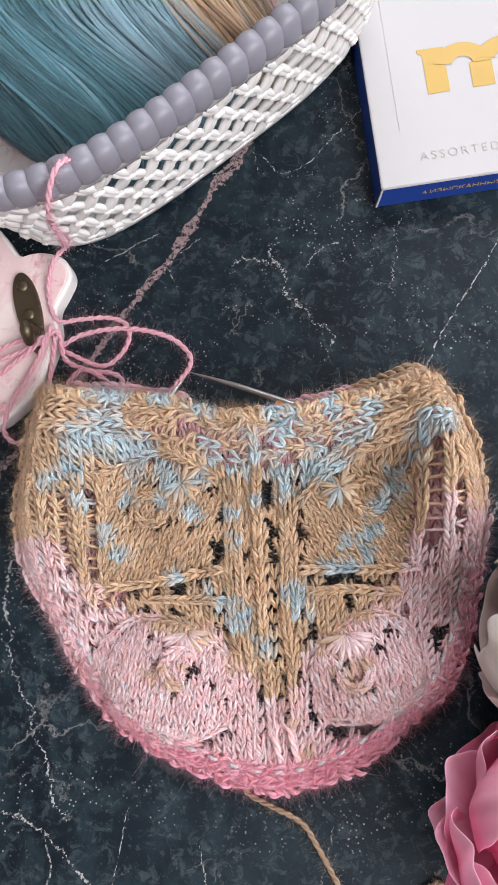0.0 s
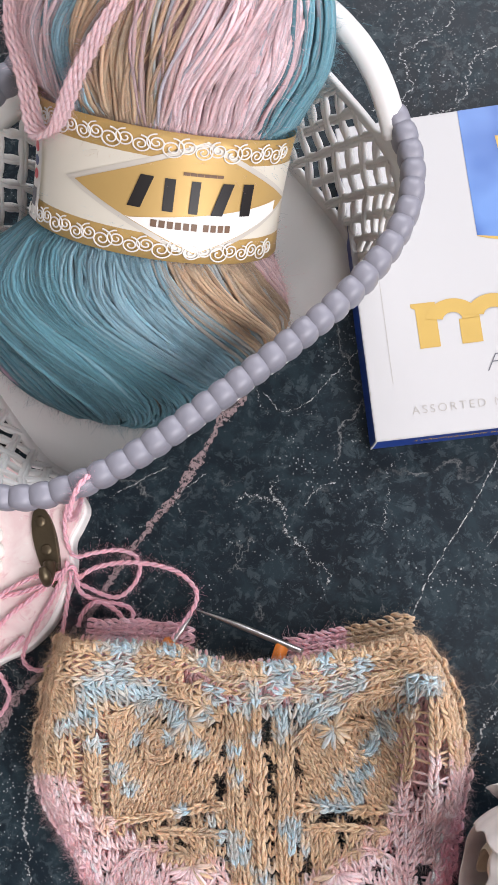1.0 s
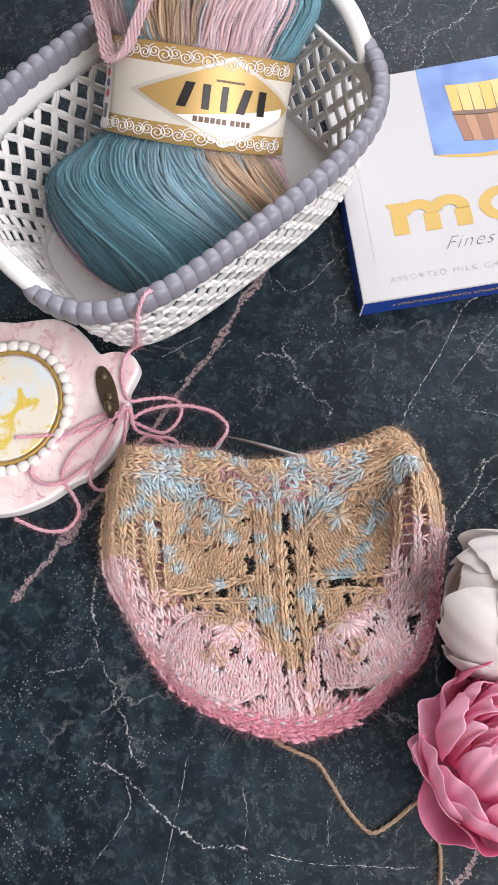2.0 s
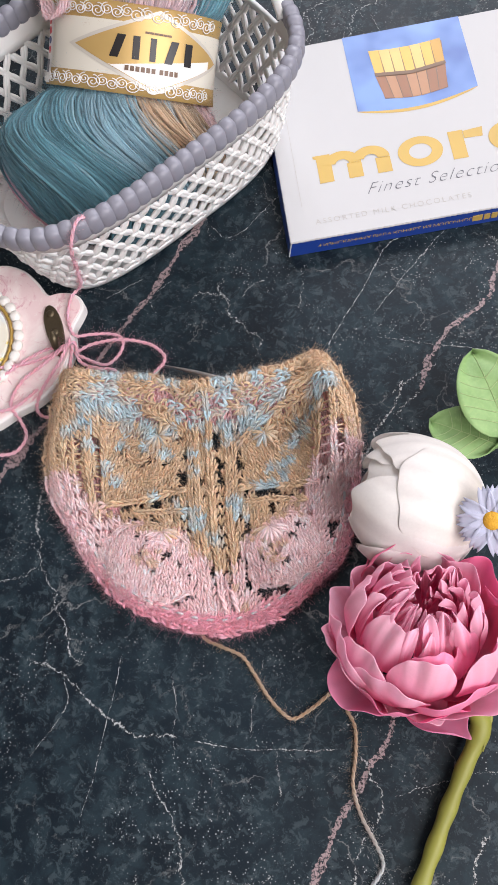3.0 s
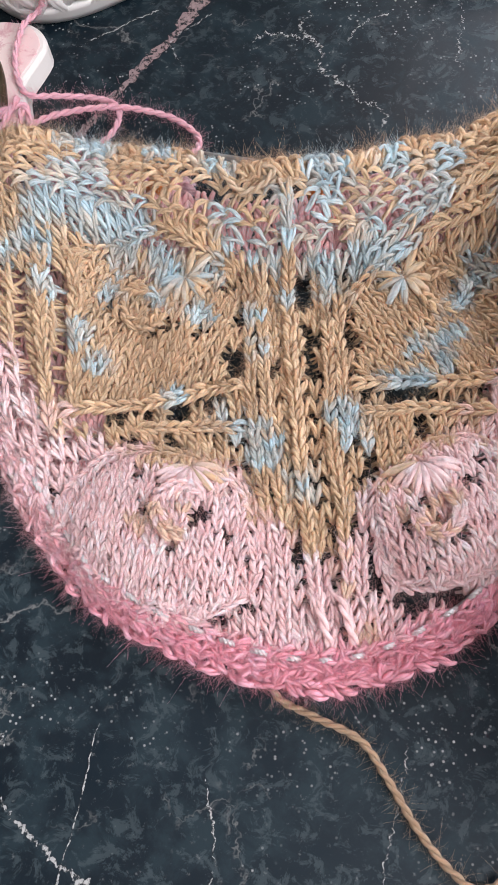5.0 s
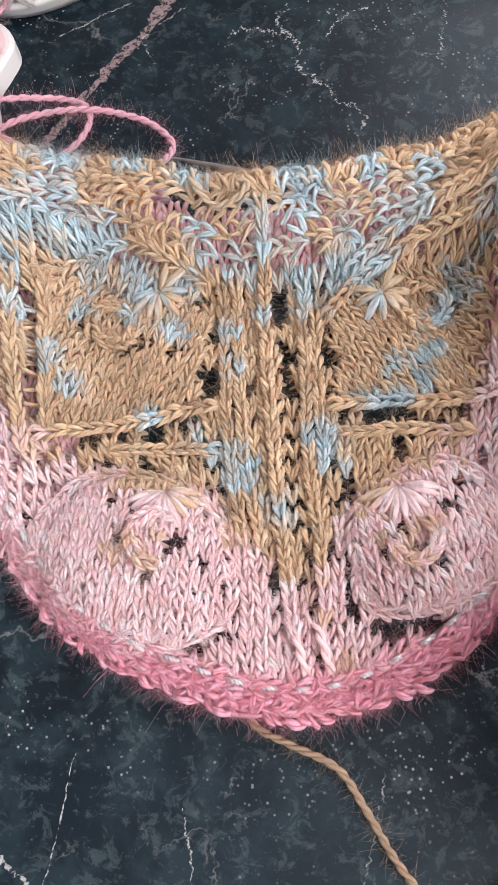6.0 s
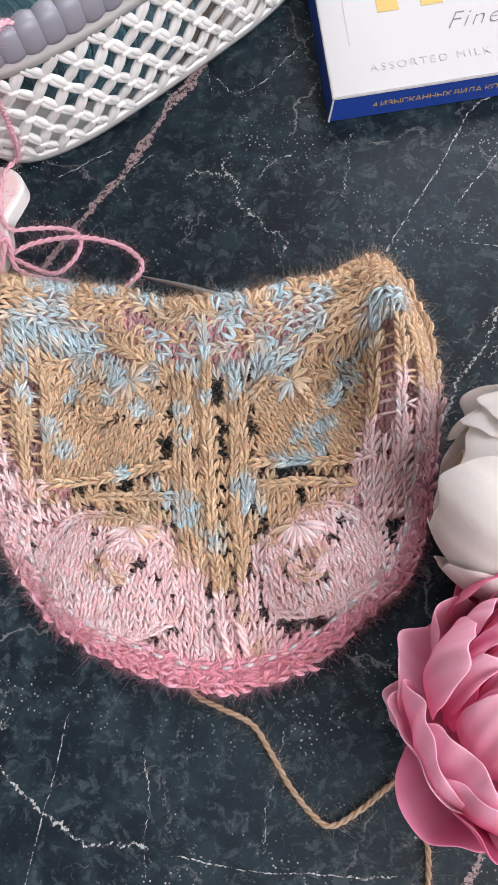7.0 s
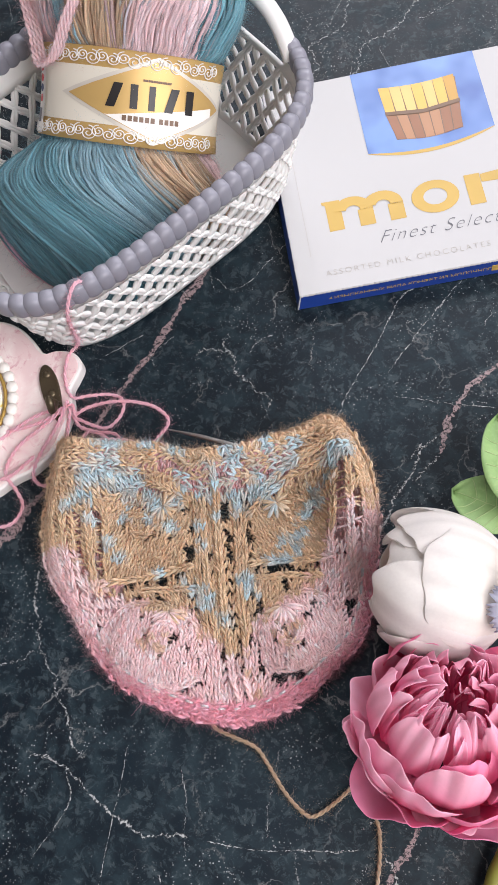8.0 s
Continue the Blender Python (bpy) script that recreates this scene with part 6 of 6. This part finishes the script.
petal(peony, PC + np.array([0.012, -0.012, -0.004]), (0.35, -0.75, -0.25), 0.040, 0, 34, 60, 4, 0.1, 0.05, MIDP, MIDP * 1.1, 5, 0.9)
stem_pts = smooth_line([(0.156, -0.012, 0.020), (0.164, -0.026, 0.011), (0.1565, -0.047, 0.0075), (0.1490, -0.067, 0.0065), (0.1395, -0.0945, 0.0060), (0.125, -0.135, 0.0058), (0.113, -0.175, 0.0058)], 120)
sr = 0.0040 + 0.00035 * np.sin(np.linspace(0, 60, 120)) + 0.0018 * ss(30, 0, np.arange(120))
v, f, _ = tubes(stem_pts[None], sr[None], 12)
mesh_part("stem", v, f, GREEN_STEM, peony, "olive green tape-wrapped stem")
for i in range(3):
    a = smooth_line([(0.160 + 0.003 * i, -0.014, 0.020), (0.1625 + 0.003 * i, -0.022, 0.0135), (0.159 + 0.003 * i, -0.032 - 0.003 * i, 0.0120)], 10)
    v, f, _ = tubes(a[None], (0.0016 * np.linspace(1, 0.2, 10))[None], 6, flat=0.5)
    mesh_part("sepal", v, f, GREEN_STEM, peony)

WC = np.array([0.1290, 0.0755, 0.0325])
rose = thing("white_rose", (0.1395, 0.080, 0.0), "white artificial rose with broad cream-hearted petals lying on the table", "flower")
IVORY, CREAM = np.array([0.95, 0.93, 0.90]), np.array([0.90, 0.84, 0.72])
# the bloom lies on its side, its mouth away from the calyx
WE = np.array([-0.90, 0.16, 0.22])
WE = WE / np.linalg.norm(WE)
rx, ry, _ = frame_of(WE)


def around(d):
    """Azimuth about the rose's axis of a direction in the room."""
    return math.degrees(math.atan2(np.asarray(d) @ ry, np.asarray(d) @ rx))


for d, big, wide, th0, th1, flare, c in (((0.1, 0.0, 1.0), 0.0325, 58, 168, 24, 0.02, CREAM), ((0.0, 1.0, 0.35), 0.0335, 52, 168, 22, 0.05, IVORY), ((0.0, -1.0, 0.3), 0.0330, 55, 168, 20, 0.04, IVORY), ((0.0, 0.2, -1.0), 0.0330, 60, 168, 30, 0.0, IVORY),
                                         ((0.0, 0.75, 0.7), 0.0345, 44, 168, 40, 0.08, IVORY), ((0.0, -0.75, 0.70), 0.0340, 52, 168, 20, 0.06, IVORY), ((0.1, -0.05, 1.0), 0.0350, 56, 168, 58, 0.03, CREAM), ((0.0, 1.0, -0.2), 0.0350, 44, 168, 48, 0.16, IVORY), ((0.0, -1.0, -0.3), 0.0345, 46, 168, 45, 0.08, IVORY)):
    petal(rose, WC, tuple(WE), big, around(d), wide, th0, th1, flare, 0.03, c * 0.6 + IVORY * 0.4, IVORY, int(frng.integers(1e6)), 1.02, notch=0.05, nu=17, nv=16)
for d, c0 in (((0.1, 0.3, 1.0), 0.024), ((0.0, -1.0, 0.2), 0.022), ((0.0, 0.8, -0.4), 0.022)):
    petal(rose, WC + WE * 0.004, tuple(WE), c0, around(d), 62, 150, 16, 0.02, 0.05, CREAM, CREAM, int(frng.integers(1e6)), 1.05)
bm = bmesh.new()
bmesh.ops.create_cone(bm, cap_ends=True, segments=16, radius1=0.0075, radius2=0.0035, depth=0.014)
bm.transform(Matrix.Translation(Vector(WC - WE * 0.038)) @ Vector(WE).to_track_quat('-Z', 'Y').to_matrix().to_4x4())
part("calyx", bm, GREEN_STEM, rose, "olive green calyx")

LEAFM, tl, bl = material("eucalyptus_leaf")
cl = tl.nodes.new("ShaderNodeTexCoord").outputs["Object"]
lc = mixed(tl, ramp(tl, noisy(tl, 50, 4, 0.6, 0, cl), [(0.35, 0.0), (0.65, 1.0)]), (0.17, 0.29, 0.10), (0.26, 0.40, 0.16))
tl.links.new(mixed(tl, ramp(tl, noisy(tl, 500, 4, 0.6, 0, cl), [(0.5, 0.0), (0.7, 0.4)]), lc, (0.30, 0.42, 0.17)), bl.inputs["Base Color"])
bl.inputs["Roughness"].default_value = 0.55
bumped(tl, bl, noisy(tl, 300, 4, 0.6, 0, cl), 0.3, 0.0005)
LEAF_VEIN = plain("leaf_vein", (0.34, 0.44, 0.20), 0.55)


def round_leaf(parent, base, tip, width, lift, seed):
    """A round cloth leaf with a midrib and side veins."""
    rng = np.random.default_rng(seed)
    b, t = np.asarray(base, dtype=float), np.asarray(tip, dtype=float)
    d = t - b
    ln = np.linalg.norm(d)
    d /= ln
    side = np.cross(d, (0, 0, 1.0))
    side /= np.linalg.norm(side)
    up = np.cross(side, d)
    nu, nv = 13, 17

    def at(u, w):
        half = width * np.sin(math.pi * np.clip(w, 0, 1) ** 0.8) ** 0.6
        return b + np.multiply.outer(w * ln, d) + np.multiply.outer(u * half, side) + np.multiply.outer(lift * np.sin(math.pi * w) + 0.0035 * u * u + 0.0008 * np.sin(u * 5 + w * 7 + seed), up)

    u, w = np.meshgrid(np.linspace(-1, 1, nu), np.linspace(0, 1, nv))
    verts = at(u.ravel(), w.ravel())
    faces = [[i * nu + j, i * nu + j + 1, (i + 1) * nu + j + 1, (i + 1) * nu + j] for i in range(nv - 1) for j in range(nu - 1)]
    ob = mesh_part("leaf", verts, faces, LEAFM, parent, "round green cloth leaf")
    md = ob.modifiers.new("cloth", 'SOLIDIFY')
    md.thickness, md.offset = 0.0005, 0
    lines = [at(np.zeros(12), np.linspace(0.02, 0.97, 12)) + up * 0.0004]
    for w0 in (0.14, 0.27, 0.4, 0.53, 0.66):
        for sgn in (-1, 1):
            tt = np.linspace(0, 1, 12)
            lines.append(at(sgn * tt * 0.9, w0 + 0.16 * tt) + up * 0.0004)
    v, f, _ = tubes(np.array(lines), 0.00022, 4, caps=False)
    mesh_part("leaf_veins", v, f, LEAF_VEIN, ob, "pale raised veins")
    return ob


sprig = thing("leaf_sprig", (0.172, 0.115, 0.0), "sprig of round green artificial leaves", "foliage")
round_leaf(sprig, (0.1710, 0.1120, 0.0260), (0.1365, 0.1285, 0.0150), 0.0155, 0.003, 1)
round_leaf(sprig, (0.1760, 0.1150, 0.0300), (0.1560, 0.1640, 0.0300), 0.0190, 0.004, 2)
round_leaf(sprig, (0.1850, 0.1200, 0.0300), (0.2100, 0.1600, 0.0350), 0.0180, 0.004, 3)
st = smooth_line([(0.171, 0.112, 0.026), (0.178, 0.108, 0.022), (0.185, 0.095, 0.012), (0.19, 0.07, 0.006), (0.2, 0.02, 0.004)], 30)
v, f, _ = tubes(st[None], 0.0014, 8)
mesh_part("twig", v, f, GREEN_STEM, sprig)

daisy = thing("daisy", (0.175, 0.060, 0.0), "small lilac-white artificial daisy with yellow heart", "flower")
DC = np.array([0.1625, 0.0615, 0.0640])
dx, dy, da = frame_of((-0.25, -0.35, 0.9))
for i in range(11):
    a = 2 * math.pi * i / 11 + frng.uniform(-0.1, 0.1)
    u, w = np.meshgrid(np.linspace(-1, 1, 7), np.linspace(0, 1, 9))
    half = 0.0036 * np.sin(math.pi * np.clip(0.15 + 0.7 * w, 0, 1)) ** 0.7
    ln = 0.0165 * w * (1 - 0.10 * (np.cos(u * 6) < -0.2))
    rd, tg = math.cos(a) * dx + math.sin(a) * dy, -math.sin(a) * dx + math.cos(a) * dy
    pos = DC + ln[..., None] * rd + (u * half)[..., None] * tg + (0.003 * np.sin(w * 2.6) + 0.0008 * u * u)[..., None] * da
    faces = [[r * 7 + j, r * 7 + j + 1, (r + 1) * 7 + j + 1, (r + 1) * 7 + j] for r in range(8) for j in range(6)]
    ob = mesh_part("petal", pos.reshape(-1, 3), faces, PETAL, daisy, "", True, np.tile(np.array([0.72, 0.74, 0.86]), (63, 1)))
    md = ob.modifiers.new("cloth", 'SOLIDIFY')
    md.thickness, md.offset = 0.0004, 0
YELLOW = plain("daisy_yellow", (0.80, 0.42, 0.03), 0.7, vary=0.2, scale=300, bump=0.6, depth=0.001)
bm = bmesh.new()
bmesh.ops.create_uvsphere(bm, u_segments=18, v_segments=10, radius=0.0048)
for x in bm.verts:
    x.co = Vector(DC) + Vector(da) * (x.co.z * 0.6 + 0.0012) + Vector(dx) * x.co.x + Vector(dy) * x.co.y
part("heart", bm, YELLOW, daisy, "yellow heart")
st = smooth_line([tuple(DC - da * 0.001), (0.178, 0.066, 0.045), (0.184, 0.068, 0.020), (0.195, 0.05, 0.004)], 24)
v, f, _ = tubes(st[None], 0.0016, 8)
mesh_part("stem", v, f, GREEN_STEM, daisy, "olive green stem")
